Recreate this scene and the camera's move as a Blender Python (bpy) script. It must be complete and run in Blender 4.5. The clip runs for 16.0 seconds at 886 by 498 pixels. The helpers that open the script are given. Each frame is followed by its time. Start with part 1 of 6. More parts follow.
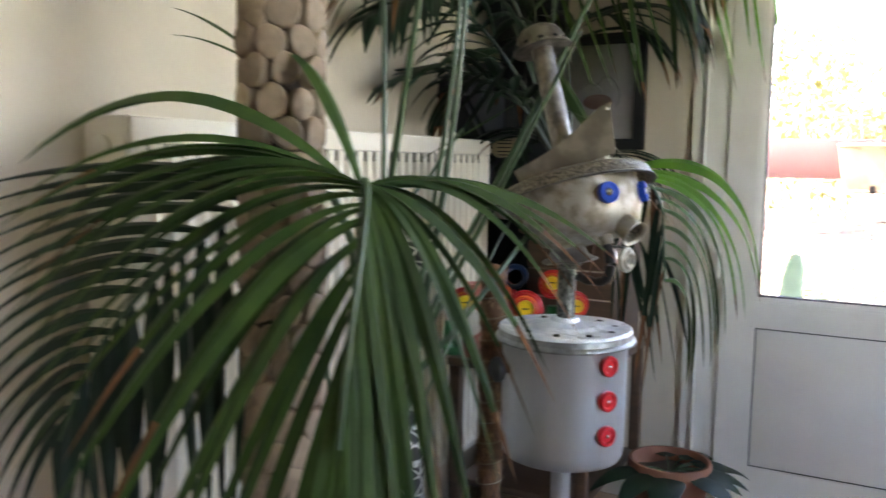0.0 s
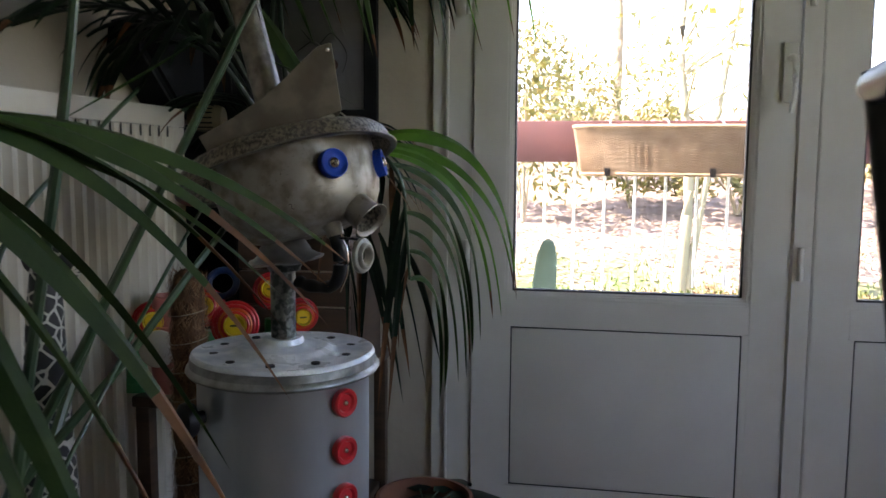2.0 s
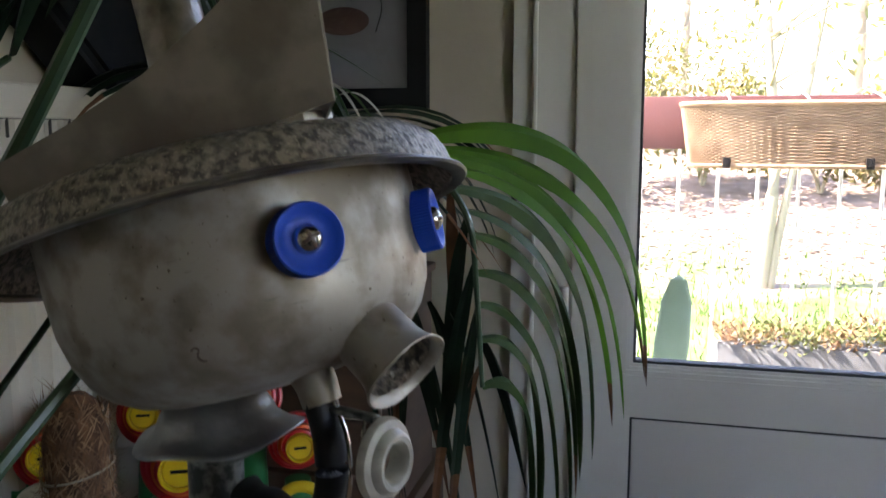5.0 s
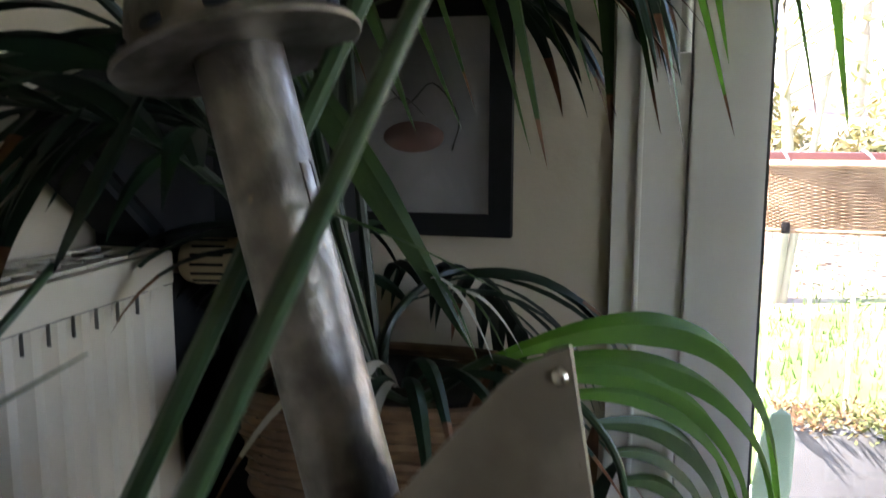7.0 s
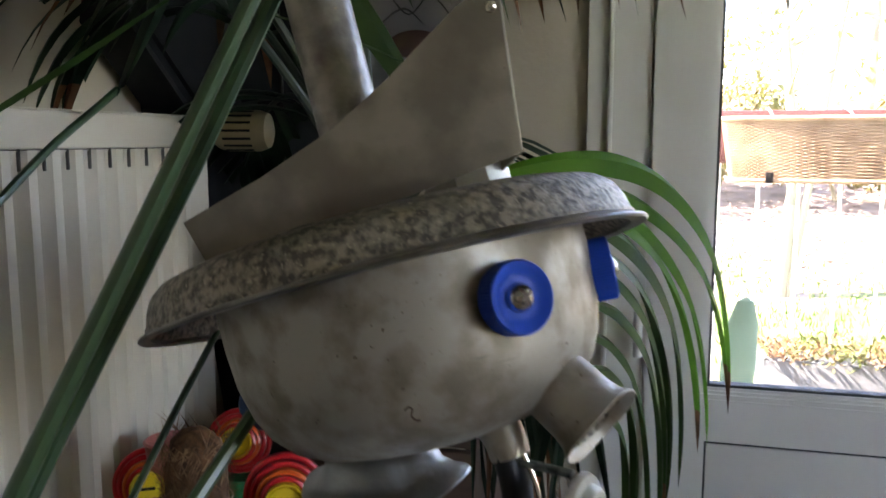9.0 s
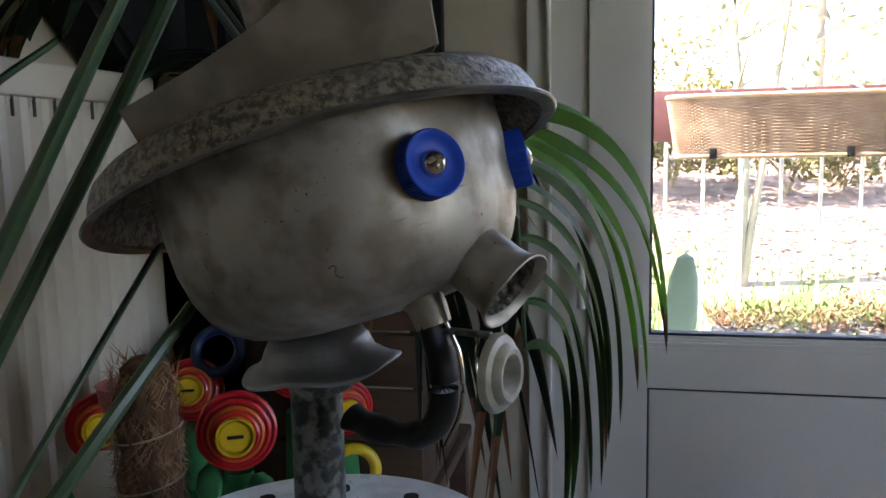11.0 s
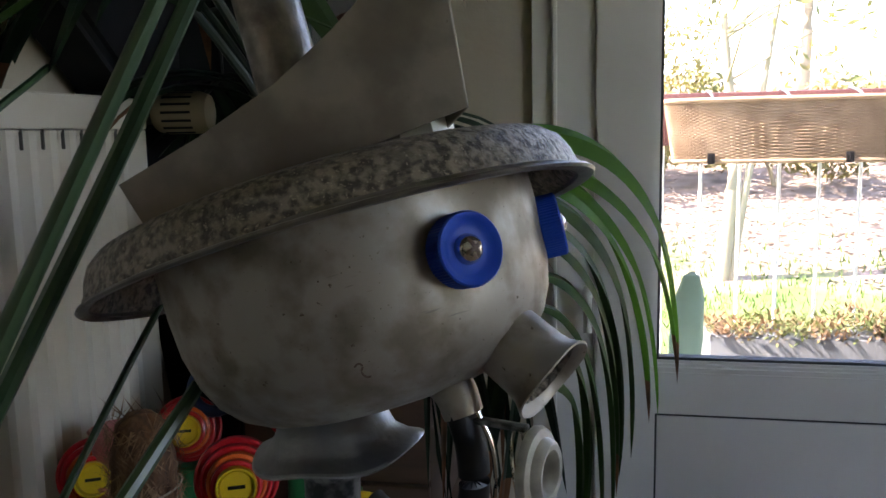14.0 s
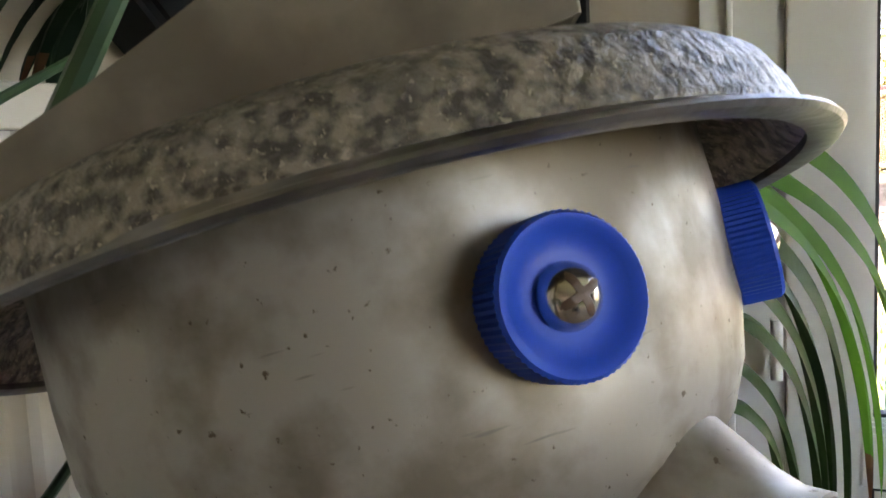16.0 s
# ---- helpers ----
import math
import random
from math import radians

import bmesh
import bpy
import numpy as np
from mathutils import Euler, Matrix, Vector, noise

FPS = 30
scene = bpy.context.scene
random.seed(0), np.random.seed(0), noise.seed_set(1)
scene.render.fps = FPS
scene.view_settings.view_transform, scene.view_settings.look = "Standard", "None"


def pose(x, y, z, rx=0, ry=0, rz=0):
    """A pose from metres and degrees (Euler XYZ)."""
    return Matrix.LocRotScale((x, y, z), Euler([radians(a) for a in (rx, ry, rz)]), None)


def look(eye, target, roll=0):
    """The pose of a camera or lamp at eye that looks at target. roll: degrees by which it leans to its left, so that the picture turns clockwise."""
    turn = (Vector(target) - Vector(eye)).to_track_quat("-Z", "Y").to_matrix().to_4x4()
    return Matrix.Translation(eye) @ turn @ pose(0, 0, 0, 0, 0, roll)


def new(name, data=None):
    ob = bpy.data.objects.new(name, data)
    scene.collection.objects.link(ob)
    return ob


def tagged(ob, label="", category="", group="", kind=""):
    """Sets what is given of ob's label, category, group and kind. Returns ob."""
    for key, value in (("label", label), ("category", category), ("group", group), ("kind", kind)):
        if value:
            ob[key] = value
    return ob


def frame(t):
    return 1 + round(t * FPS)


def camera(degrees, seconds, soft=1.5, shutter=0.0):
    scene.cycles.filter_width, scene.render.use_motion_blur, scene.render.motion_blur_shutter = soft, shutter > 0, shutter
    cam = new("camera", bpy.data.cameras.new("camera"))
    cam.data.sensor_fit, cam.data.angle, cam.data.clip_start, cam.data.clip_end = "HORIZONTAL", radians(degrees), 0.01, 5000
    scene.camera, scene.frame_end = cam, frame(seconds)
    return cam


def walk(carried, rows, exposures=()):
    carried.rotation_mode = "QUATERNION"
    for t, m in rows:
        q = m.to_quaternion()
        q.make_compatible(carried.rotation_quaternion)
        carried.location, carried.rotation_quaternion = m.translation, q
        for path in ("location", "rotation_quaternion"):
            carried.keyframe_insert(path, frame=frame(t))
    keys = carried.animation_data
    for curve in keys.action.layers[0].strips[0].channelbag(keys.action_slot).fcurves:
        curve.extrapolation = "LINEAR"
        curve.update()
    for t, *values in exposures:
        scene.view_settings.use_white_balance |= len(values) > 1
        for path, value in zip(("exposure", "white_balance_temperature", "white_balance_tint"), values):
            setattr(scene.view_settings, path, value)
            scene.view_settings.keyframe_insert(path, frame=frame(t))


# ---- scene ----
cam = camera(56.6, 16.0, shutter=0.4)
PATH = [
    (0, (-0.0201, 0.7340, 1.0668), (-1.1375, 2.7978, 0.8202), 0.9),
    (0.5, (0.0153, 0.8685, 1.0314), (-0.8779, 3.0397, 0.7954), 0.6),
    (1, (-0.0189, 0.9558, 1.0550), (-0.6065, 3.2285, 0.8107), 0.8),
    (1.1, (-0.0319, 0.9912, 1.0550), (-0.5711, 3.2757, 0.8096), 0.4),
    (1.5, (-0.0602, 1.0667, 1.0503), (-0.5086, 3.3713, 0.8084), 0.6),
    (2, (-0.1428, 1.1871, 1.0172), (-0.5640, 3.4963, 0.7683), 0.4),
    (2.5, (-0.1994, 1.3499, 0.9936), (-0.5676, 3.6639, 0.7152), 0.6),
    (3, (-0.2254, 1.4384, 1.0397), (-0.7776, 3.7146, 0.7435), 0.6),
    (3.2, (-0.2254, 1.4774, 1.0279), (-0.9015, 3.7170, 0.7187), 0.4),
    (5.3, (-0.3587, 1.9210, 1.0975), (-0.9180, 4.1902, 0.7671), 0.0),
    (5.5, (-0.3847, 1.9317, 1.1258), (-0.9416, 4.2008, 0.7942), -0.0),
    (6, (-0.4390, 1.9989, 1.1553), (-0.9959, 4.2681, 0.8249), -0.1),
    (6.5, (-0.4626, 2.0414, 1.1954), (-1.0195, 4.3105, 0.8579), -0.1),
    (7, (-0.5050, 2.0532, 1.2804), (-1.0596, 4.3212, 0.9311), 0.1),
    (7.5, (-0.5204, 2.0379, 1.3453), (-1.1068, 4.2952, 0.9854), 0.4),
    (7.7, (-0.5330, 2.0380, 1.3440), (-1.1100, 4.3130, 1.0270), -0.1),
    (8, (-0.5145, 2.0237, 1.3063), (-1.0915, 4.2869, 0.9677), 0.1),
    (8.5, (-0.4779, 1.9529, 1.1529), (-1.0632, 4.2173, 0.8379), -0.2),
    (9, (-0.4331, 1.8691, 1.0998), (-1.0231, 4.1335, 0.7895), -0.0),
    (9.5, (-0.3788, 1.8314, 1.0609), (-0.9582, 4.0993, 0.7624), -0.6),
    (11.8, (-0.4047, 1.8290, 1.0090), (-0.8520, 4.1265, 0.7069), -0.6),
    (12, (-0.4000, 1.8408, 1.0007), (-0.8461, 4.1383, 0.6951), -0.4),
    (12.5, (-0.4036, 1.8443, 0.9948), (-0.8472, 4.1406, 0.6774), -0.5),
    (13, (-0.4177, 1.8550, 1.0149), (-0.8638, 4.1489, 0.6845), -0.8),
    (13.5, (-0.4342, 1.8632, 1.0680), (-0.8815, 4.1571, 0.7352), -1.1),
    (14, (-0.4331, 1.8738, 1.0762), (-0.8826, 4.1678, 0.7494), -1.1),
    (14.5, (-0.4283, 1.9517, 1.0491), (-0.8791, 4.2456, 0.7317), -0.9),
    (15, (-0.4390, 2.0485, 1.0515), (-1.0207, 4.3153, 0.7458), -1.0),
    (15.5, (-0.4496, 2.0874, 1.0609), (-1.2756, 4.2810, 0.7954), -2.6),
    (16, (-0.4578, 2.1146, 1.0491), (-1.3428, 4.2869, 0.7895), -2.7),
]
EXPOSURES = [(t, e, k, 24) for t, e, k in (
    (0, 5.15, 7650), (0.5, 4.8, 7600), (1.0, 4.25, 7500), (2.0, 3.63, 7400), (2.5, 3.66, 7400), (3.0, 3.5, 7350), (5.5, 4.0, 7100), (7.0, 4.1, 6950), (7.5, 4.4, 7000), (8.0, 4.8, 7150), (8.5, 5.05, 7350),
    (9.0, 4.43, 7350), (9.5, 4.1, 7250), (12.0, 3.72, 7050), (14.0, 3.68, 7100), (15.0, 3.87, 7200), (16.0, 4.85, 7850))]
walk(cam, [(t, look(eye, target, roll)) for t, eye, target, roll in PATH], EXPOSURES)

# ---- daylight ----
SUN_ELEV, SUN_AZ = 50.0, 187.0          # degrees; azimuth from +x towards +y
world = bpy.data.worlds.new("sky")
scene.world = world
world.use_nodes = True
wn = world.node_tree.nodes
sky = wn.new("ShaderNodeTexSky")
sky.sky_type = "NISHITA"
sky.sun_disc = False
sky.sun_elevation = radians(SUN_ELEV)
sky.sun_rotation = radians(90 - SUN_AZ)
world.node_tree.links.new(sky.outputs[0], wn["Background"].inputs[0])
wn["Background"].inputs[1].default_value = 0.15
sun_data = bpy.data.lights.new("sun", "SUN")
sun_data.energy, sun_data.angle, sun_data.color = 4.0, radians(0.6), (1.0, 0.95, 0.87)
sun = new("sun", sun_data)
sd = Vector((math.cos(radians(SUN_AZ)) * math.cos(radians(SUN_ELEV)), math.sin(radians(SUN_AZ)) * math.cos(radians(SUN_ELEV)), math.sin(radians(SUN_ELEV))))
sun.matrix_world = look(sd * 20, (0, 0, 0))


# ---- materials ----
def mat(name, base, rough=0.5, metal=0.0, second=None, scale=8.0, mix=(0.35, 0.65), detail=6.0, bump=0.0, bump_scale=60.0,
        vary=0.0, stretch=(1, 1, 1), rough_var=0.0, coat=0.0, spots=None, transmit=0.0, stain=None, spec=0.5, scratch=0.0):
    """A surface with two-scale noise in colour, gloss and relief."""
    m = bpy.data.materials.new(name)
    m.use_nodes = True
    nt = m.node_tree
    n, l = nt.nodes, nt.links
    b = n["Principled BSDF"]
    b.inputs["Roughness"].default_value = rough
    b.inputs["Metallic"].default_value = metal
    b.inputs["Coat Weight"].default_value = coat
    b.inputs["Specular IOR Level"].default_value = spec
    co = n.new("ShaderNodeTexCoord")
    mp = n.new("ShaderNodeMapping")
    mp.inputs["Scale"].default_value = stretch
    l.new(co.outputs["Object"], mp.inputs[0])
    second = second or tuple(c * 0.85 for c in base)
    tex = n.new("ShaderNodeTexNoise")
    tex.inputs["Scale"].default_value = scale
    tex.inputs["Detail"].default_value = detail
    l.new(mp.outputs[0], tex.inputs[0])
    ramp = n.new("ShaderNodeMapRange")
    ramp.inputs[1].default_value, ramp.inputs[2].default_value = mix
    l.new(tex.outputs[0], ramp.inputs[0])
    mx = n.new("ShaderNodeMix")
    mx.data_type = "RGBA"
    mx.inputs[6].default_value = (*base, 1)
    mx.inputs[7].default_value = (*second, 1)
    l.new(ramp.outputs[0], mx.inputs[0])
    col = mx.outputs[2]
    for layer, soft in ((stain, 0.24), (spots, 0.12)):
        if not layer:
            continue
        sc, size, colour = layer
        t2 = n.new("ShaderNodeTexNoise")
        t2.inputs["Scale"].default_value = sc
        t2.inputs["Detail"].default_value = 3 if soft < 0.2 else 7
        l.new(mp.outputs[0], t2.inputs[0])
        r2 = n.new("ShaderNodeMapRange")
        r2.inputs[1].default_value, r2.inputs[2].default_value = size, size + soft * 0.5
        l.new(t2.outputs[0], r2.inputs[0])
        m2 = n.new("ShaderNodeMix")
        m2.data_type = "RGBA"
        l.new(r2.outputs[0], m2.inputs[0])
        l.new(col, m2.inputs[6])
        m2.inputs[7].default_value = (*colour, 1)
        col = m2.outputs[2]
    if scratch:                                  # short fine scratches in broken lines
        sm = n.new("ShaderNodeMapping")
        sm.inputs["Scale"].default_value = (30, 30, 260)
        sm.inputs["Rotation"].default_value = (0.5, 0.35, 0.2)
        l.new(co.outputs["Object"], sm.inputs[0])
        t4 = n.new("ShaderNodeTexNoise")
        t4.inputs["Scale"].default_value, t4.inputs["Detail"].default_value = 1.0, 2.0
        l.new(sm.outputs[0], t4.inputs[0])
        r4 = n.new("ShaderNodeMapRange")
        r4.inputs[1].default_value, r4.inputs[2].default_value, r4.inputs[4].default_value = 0.70, 0.76, scratch
        l.new(t4.outputs[0], r4.inputs[0])
        m4 = n.new("ShaderNodeMix")
        m4.data_type = "RGBA"
        l.new(r4.outputs[0], m4.inputs[0])
        l.new(col, m4.inputs[6])
        m4.inputs[7].default_value = (*(c * 0.4 for c in base), 1)
        col = m4.outputs[2]
    if vary:
        oi = n.new("ShaderNodeObjectInfo")
        hs = n.new("ShaderNodeHueSaturation")
        rr = n.new("ShaderNodeMapRange")
        rr.inputs[3].default_value, rr.inputs[4].default_value = 1 - vary, 1 + vary
        l.new(oi.outputs["Random"], rr.inputs[0])
        l.new(rr.outputs[0], hs.inputs["Value"])
        l.new(col, hs.inputs["Color"])
        col = hs.outputs[0]
    l.new(col, b.inputs["Base Color"])
    if rough_var:
        r3 = n.new("ShaderNodeMapRange")
        r3.inputs[3].default_value, r3.inputs[4].default_value = rough - rough_var, rough + rough_var
        l.new(tex.outputs[0], r3.inputs[0])
        l.new(r3.outputs[0], b.inputs["Roughness"])
    if bump:
        t3 = n.new("ShaderNodeTexNoise")
        t3.inputs["Scale"].default_value = bump_scale
        t3.inputs["Detail"].default_value = 4
        l.new(mp.outputs[0], t3.inputs[0])
        bp = n.new("ShaderNodeBump")
        bp.inputs["Strength"].default_value = min(1.0, bump)
        bp.inputs["Distance"].default_value = 0.004
        l.new(t3.outputs[0], bp.inputs["Height"])
        l.new(bp.outputs[0], b.inputs["Normal"])
    if transmit:
        tr = n.new("ShaderNodeBsdfTranslucent")
        l.new(col, tr.inputs[0])
        ms = n.new("ShaderNodeMixShader")
        ms.inputs[0].default_value = transmit
        l.new(b.outputs[0], ms.inputs[1])
        l.new(tr.outputs[0], ms.inputs[2])
        l.new(ms.outputs[0], n["Material Output"].inputs[0])
    return m


M_WALL = mat("plaster", (0.61, 0.535, 0.43), 0.9, second=(0.51, 0.44, 0.35), scale=3, bump=0.3, bump_scale=40)
M_CEIL = mat("ceiling_paint", (0.78, 0.77, 0.73), 0.9, bump=0.1)
M_FLOOR = mat("floor_wood", (0.40, 0.28, 0.18), 0.45, second=(0.34, 0.23, 0.14), scale=4, stretch=(1, 12, 1), vary=0.2, bump=0.1)
M_UPVC = mat("white_upvc", (0.77, 0.745, 0.70), 0.38, second=(0.70, 0.675, 0.63), scale=5, rough_var=0.08)
M_GASKET = mat("rubber_gasket", (0.03, 0.035, 0.04), 0.6)
M_PANEL = mat("upvc_panel", (0.76, 0.735, 0.695), 0.5, second=(0.69, 0.67, 0.635), scale=4)
M_RAD = mat("radiator_enamel", (0.71, 0.65, 0.555), 0.36, second=(0.64, 0.58, 0.48), scale=6, rough_var=0.1)
# near-black puts the shade of the core and vent slits into the colour
M_RADDARK = mat("radiator_inner_shade", (0.10, 0.095, 0.09), 0.8)
M_ALU = mat("aged_aluminium", (0.375, 0.34, 0.29), 0.52, 0.74, second=(0.22, 0.185, 0.14), scale=34, mix=(0.43, 0.62), detail=14, bump=0.16, bump_scale=30,
            rough_var=0.16, spots=(280, 0.685, (0.12, 0.09, 0.06)), stain=(11, 0.53, (0.20, 0.165, 0.12)), scratch=0.7)
M_ALU_LID = mat("oxidised_aluminium", (0.27, 0.235, 0.19), 0.45, 0.55, second=(0.075, 0.067, 0.058), scale=190, mix=(0.41, 0.60), detail=11, bump=0.55, bump_scale=300, rough_var=0.12,
                spots=(420, 0.62, (0.36, 0.31, 0.25)), stain=(14, 0.56, (0.155, 0.135, 0.11)))
M_RIM = mat("worn_smooth_rim", (0.22, 0.21, 0.20), 0.36, 0.9, second=(0.11, 0.10, 0.095), scale=40, bump=0.15, bump_scale=150)
M_ZINC = mat("weathered_tube", (0.25, 0.225, 0.20), 0.40, 0.85, second=(0.14, 0.125, 0.108), scale=40, mix=(0.40, 0.62), detail=14, bump=0.3, bump_scale=90,
             rough_var=0.15, spots=(60, 0.68, (0.34, 0.25, 0.16)), stain=(24, 0.54, (0.115, 0.10, 0.088)))
M_SHEET = mat("dull_sheet_metal", (0.25, 0.215, 0.168), 0.45, 0.72, stain=(9, 0.51, (0.15, 0.122, 0.09)), second=(0.165, 0.14, 0.108), scale=22, mix=(0.42, 0.60), detail=10, bump=0.08, bump_scale=90, spots=(150, 0.74, (0.07, 0.055, 0.04)))
M_DRUM = mat("brushed_drum", (0.60, 0.62, 0.64), 0.36, 0.80, second=(0.40, 0.42, 0.44), scale=6, stretch=(1, 1, 0.3), detail=7, bump=0.05, bump_scale=30, rough_var=0.1)
M_ENAMEL = mat("pale_grey_enamel", (0.88, 0.90, 0.92), 0.30, 0.10, second=(0.60, 0.64, 0.69), scale=24, mix=(0.42, 0.62), detail=8, rough_var=0.12)
M_SKIRT = mat("dull_lid_edge", (0.34, 0.345, 0.34), 0.42, 0.7, second=(0.19, 0.19, 0.185), scale=26, mix=(0.40, 0.60), detail=10, bump=0.15, bump_scale=80)
M_CAST = mat("cast_grey_metal", (0.44, 0.45, 0.45), 0.36, 0.8, second=(0.22, 0.225, 0.225), scale=12, bump=0.35, bump_scale=80)
M_PORC = mat("old_porcelain", (0.40, 0.375, 0.32), 0.35, second=(0.25, 0.235, 0.20), scale=60, rough_var=0.1)
M_PIPE = mat("mottled_steel_pipe", (0.20, 0.205, 0.195), 0.36, 0.8, second=(0.055, 0.06, 0.055), scale=110, mix=(0.42, 0.58), detail=9, bump=0.2, bump_scale=120)
M_STEEL = mat("polished_screw_steel", (0.62, 0.58, 0.52), 0.18, 1.0)
M_BLUE = mat("blue_plastic", (0.005, 0.058, 0.40), 0.46, second=(0.004, 0.046, 0.32), scale=20, spec=0.3)
M_RED = mat("red_plastic", (0.62, 0.02, 0.03), 0.3, second=(0.50, 0.015, 0.02), scale=20)
M_ORANGE = mat("orange_plastic", (0.75, 0.13, 0.02), 0.35)
M_PINK = mat("faded_pink_plastic", (0.50, 0.16, 0.13), 0.35)
M_YELLOW = mat("yellow_plastic", (0.80, 0.52, 0.02), 0.35)
M_GREEN = mat("green_plastic", (0.02, 0.22, 0.07), 0.35)
M_WHITEPL = mat("white_plastic", (0.70, 0.68, 0.60), 0.4)
M_BAKELITE = mat("black_bakelite", (0.007, 0.0068, 0.007), 0.48, spec=0.22, second=(0.014, 0.013, 0.013), scale=30, bump=0.08, bump_scale=150)
M_BLACK = mat("black_lacquer", (0.010, 0.010, 0.011), 0.42, spec=0.35, coat=0.08, second=(0.02, 0.019, 0.018), scale=12)
M_BLACKMATT = mat("matt_black_paint", (0.010, 0.010, 0.012), 0.65, second=(0.014, 0.014, 0.016), scale=20, spec=0.25)
M_BLACKCLOTH = mat("black_fabric", (0.008, 0.009, 0.012), 0.9, second=(0.013, 0.014, 0.017), scale=30)
M_LEAF = mat("palm_leaf", (0.042, 0.080, 0.019), 0.52, spec=0.2, second=(0.024, 0.052, 0.016), scale=14, stretch=(1, 1, 1), vary=0.3, transmit=0.22, bump=0.1, bump_scale=200)
# darker copy of the palm leaf, with the corner's shade put into its colour
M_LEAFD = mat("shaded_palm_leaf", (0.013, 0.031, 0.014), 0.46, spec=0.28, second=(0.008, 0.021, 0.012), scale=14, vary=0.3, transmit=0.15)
# brighter leaf copy: daylight behind the leaflets is put into the green
M_LEAFG = mat("backlit_palm_leaf", (0.105, 0.26, 0.027), 0.5, spec=0.25, second=(0.08, 0.21, 0.025), scale=12, vary=0.25, transmit=0.62, spots=(90, 0.72, (0.35, 0.40, 0.10)))
M_DRY = mat("dried_leaf", (0.20, 0.085, 0.032), 0.7, second=(0.10, 0.045, 0.022), scale=30, vary=0.25, transmit=0.15)
M_STEM = mat("palm_petiole", (0.036, 0.075, 0.028), 0.36, second=(0.022, 0.05, 0.022), scale=10, stretch=(1, 1, 0.2))
# petiole copy darkened in colour for stalks standing in shade
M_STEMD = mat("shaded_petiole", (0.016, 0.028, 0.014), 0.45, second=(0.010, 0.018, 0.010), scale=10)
M_WHITELEAF = mat("bleached_leaf", (0.42, 0.40, 0.34), 0.7, transmit=0.15)
M_CUT = mat("cut_stem_end", (0.38, 0.36, 0.20), 0.8)
M_WICKER = mat("wicker", (0.35, 0.25, 0.16), 0.75, second=(0.22, 0.145, 0.085), scale=14, stain=(5, 0.55, (0.24, 0.165, 0.10)), vary=0.2, bump=0.3, bump_scale=200)
M_WICKERD = mat("dark_wicker", (0.19, 0.11, 0.055), 0.7, second=(0.11, 0.06, 0.03), scale=30, vary=0.2)
M_TERRA = mat("terracotta", (0.27, 0.11, 0.06), 0.85, second=(0.19, 0.08, 0.05), scale=10, bump=0.2)
M_SOIL = mat("potting_soil", (0.035, 0.024, 0.016), 0.95, second=(0.06, 0.04, 0.03), scale=60, bump=1.0, bump_scale=90)
M_DARKWOOD = mat("dark_stained_wood", (0.065, 0.036, 0.022), 0.5, second=(0.10, 0.055, 0.03), scale=6, stretch=(1, 1, 10))
M_COIR = mat("coir_fibre", (0.20, 0.095, 0.042), 0.95, second=(0.07, 0.032, 0.016), scale=120, stretch=(1, 1, 0.3), bump=1.0, bump_scale=140)
M_FIBRE = mat("loose_coir_strands", (0.33, 0.19, 0.10), 0.9, second=(0.14, 0.07, 0.035), scale=45, mix=(0.42, 0.58))
M_TWINE = mat("pale_twine", (0.40, 0.34, 0.25), 0.8)
M_SLICE = mat("sawn_wood_slice", (0.30, 0.215, 0.15), 0.8, second=(0.20, 0.15, 0.11), scale=25, vary=0.25, bump=0.3)
M_BARK = mat("dark_bark", (0.045, 0.03, 0.02), 0.95, bump=0.6)
M_IVORY = mat("ivory_plastic", (0.40, 0.33, 0.20), 0.5, second=(0.34, 0.275, 0.165), scale=14)
M_PAPER = mat("picture_mount", (0.80, 0.79, 0.81), 0.9, second=(0.58, 0.56, 0.58), scale=5)
M_INK = mat("faded_print", (0.15, 0.14, 0.14), 0.9)
M_PINKINK = mat("faded_pink_print", (0.36, 0.22, 0.19), 0.9)
M_BURG = mat("burgundy_paint", (0.13, 0.050, 0.048), 0.5, second=(0.10, 0.04, 0.04), scale=8)
M_BAR = mat("pale_painted_bars", (0.72, 0.74, 0.70), 0.5)
M_DECK = mat("concrete_balcony", (0.34, 0.33, 0.31), 0.9, bump=0.3)
M_CACTUS = mat("cactus_pad", (0.27, 0.39, 0.27), 0.55, second=(0.21, 0.32, 0.21), scale=18, transmit=0.1, spots=(55, 0.72, (0.45, 0.42, 0.28)))
M_LAWN = mat("lawn_grass", (0.060, 0.115, 0.022), 0.95, second=(0.11, 0.14, 0.045), scale=1.6, mix=(0.40, 0.60), detail=10, bump=0.4, bump_scale=30)
M_FALLEN = bpy.data.materials.new("fallen_leaf")
M_FALLEN.use_nodes = True
_n, _l = M_FALLEN.node_tree.nodes, M_FALLEN.node_tree.links
_g = _n.new("ShaderNodeNewGeometry")
_r = _n.new("ShaderNodeValToRGB")
for _k, _p, _c in ((0, 0.0, (0.12, 0.08, 0.06, 1)), (1, 1.0, (0.34, 0.265, 0.215, 1))):
    _r.color_ramp.elements[_k].position, _r.color_ramp.elements[_k].color = _p, _c
_l.new(_g.outputs["Random Per Island"], _r.inputs[0])
_l.new(_r.outputs[0], _n["Principled BSDF"].inputs["Base Color"])
_n["Principled BSDF"].inputs["Roughness"].default_value = 0.85
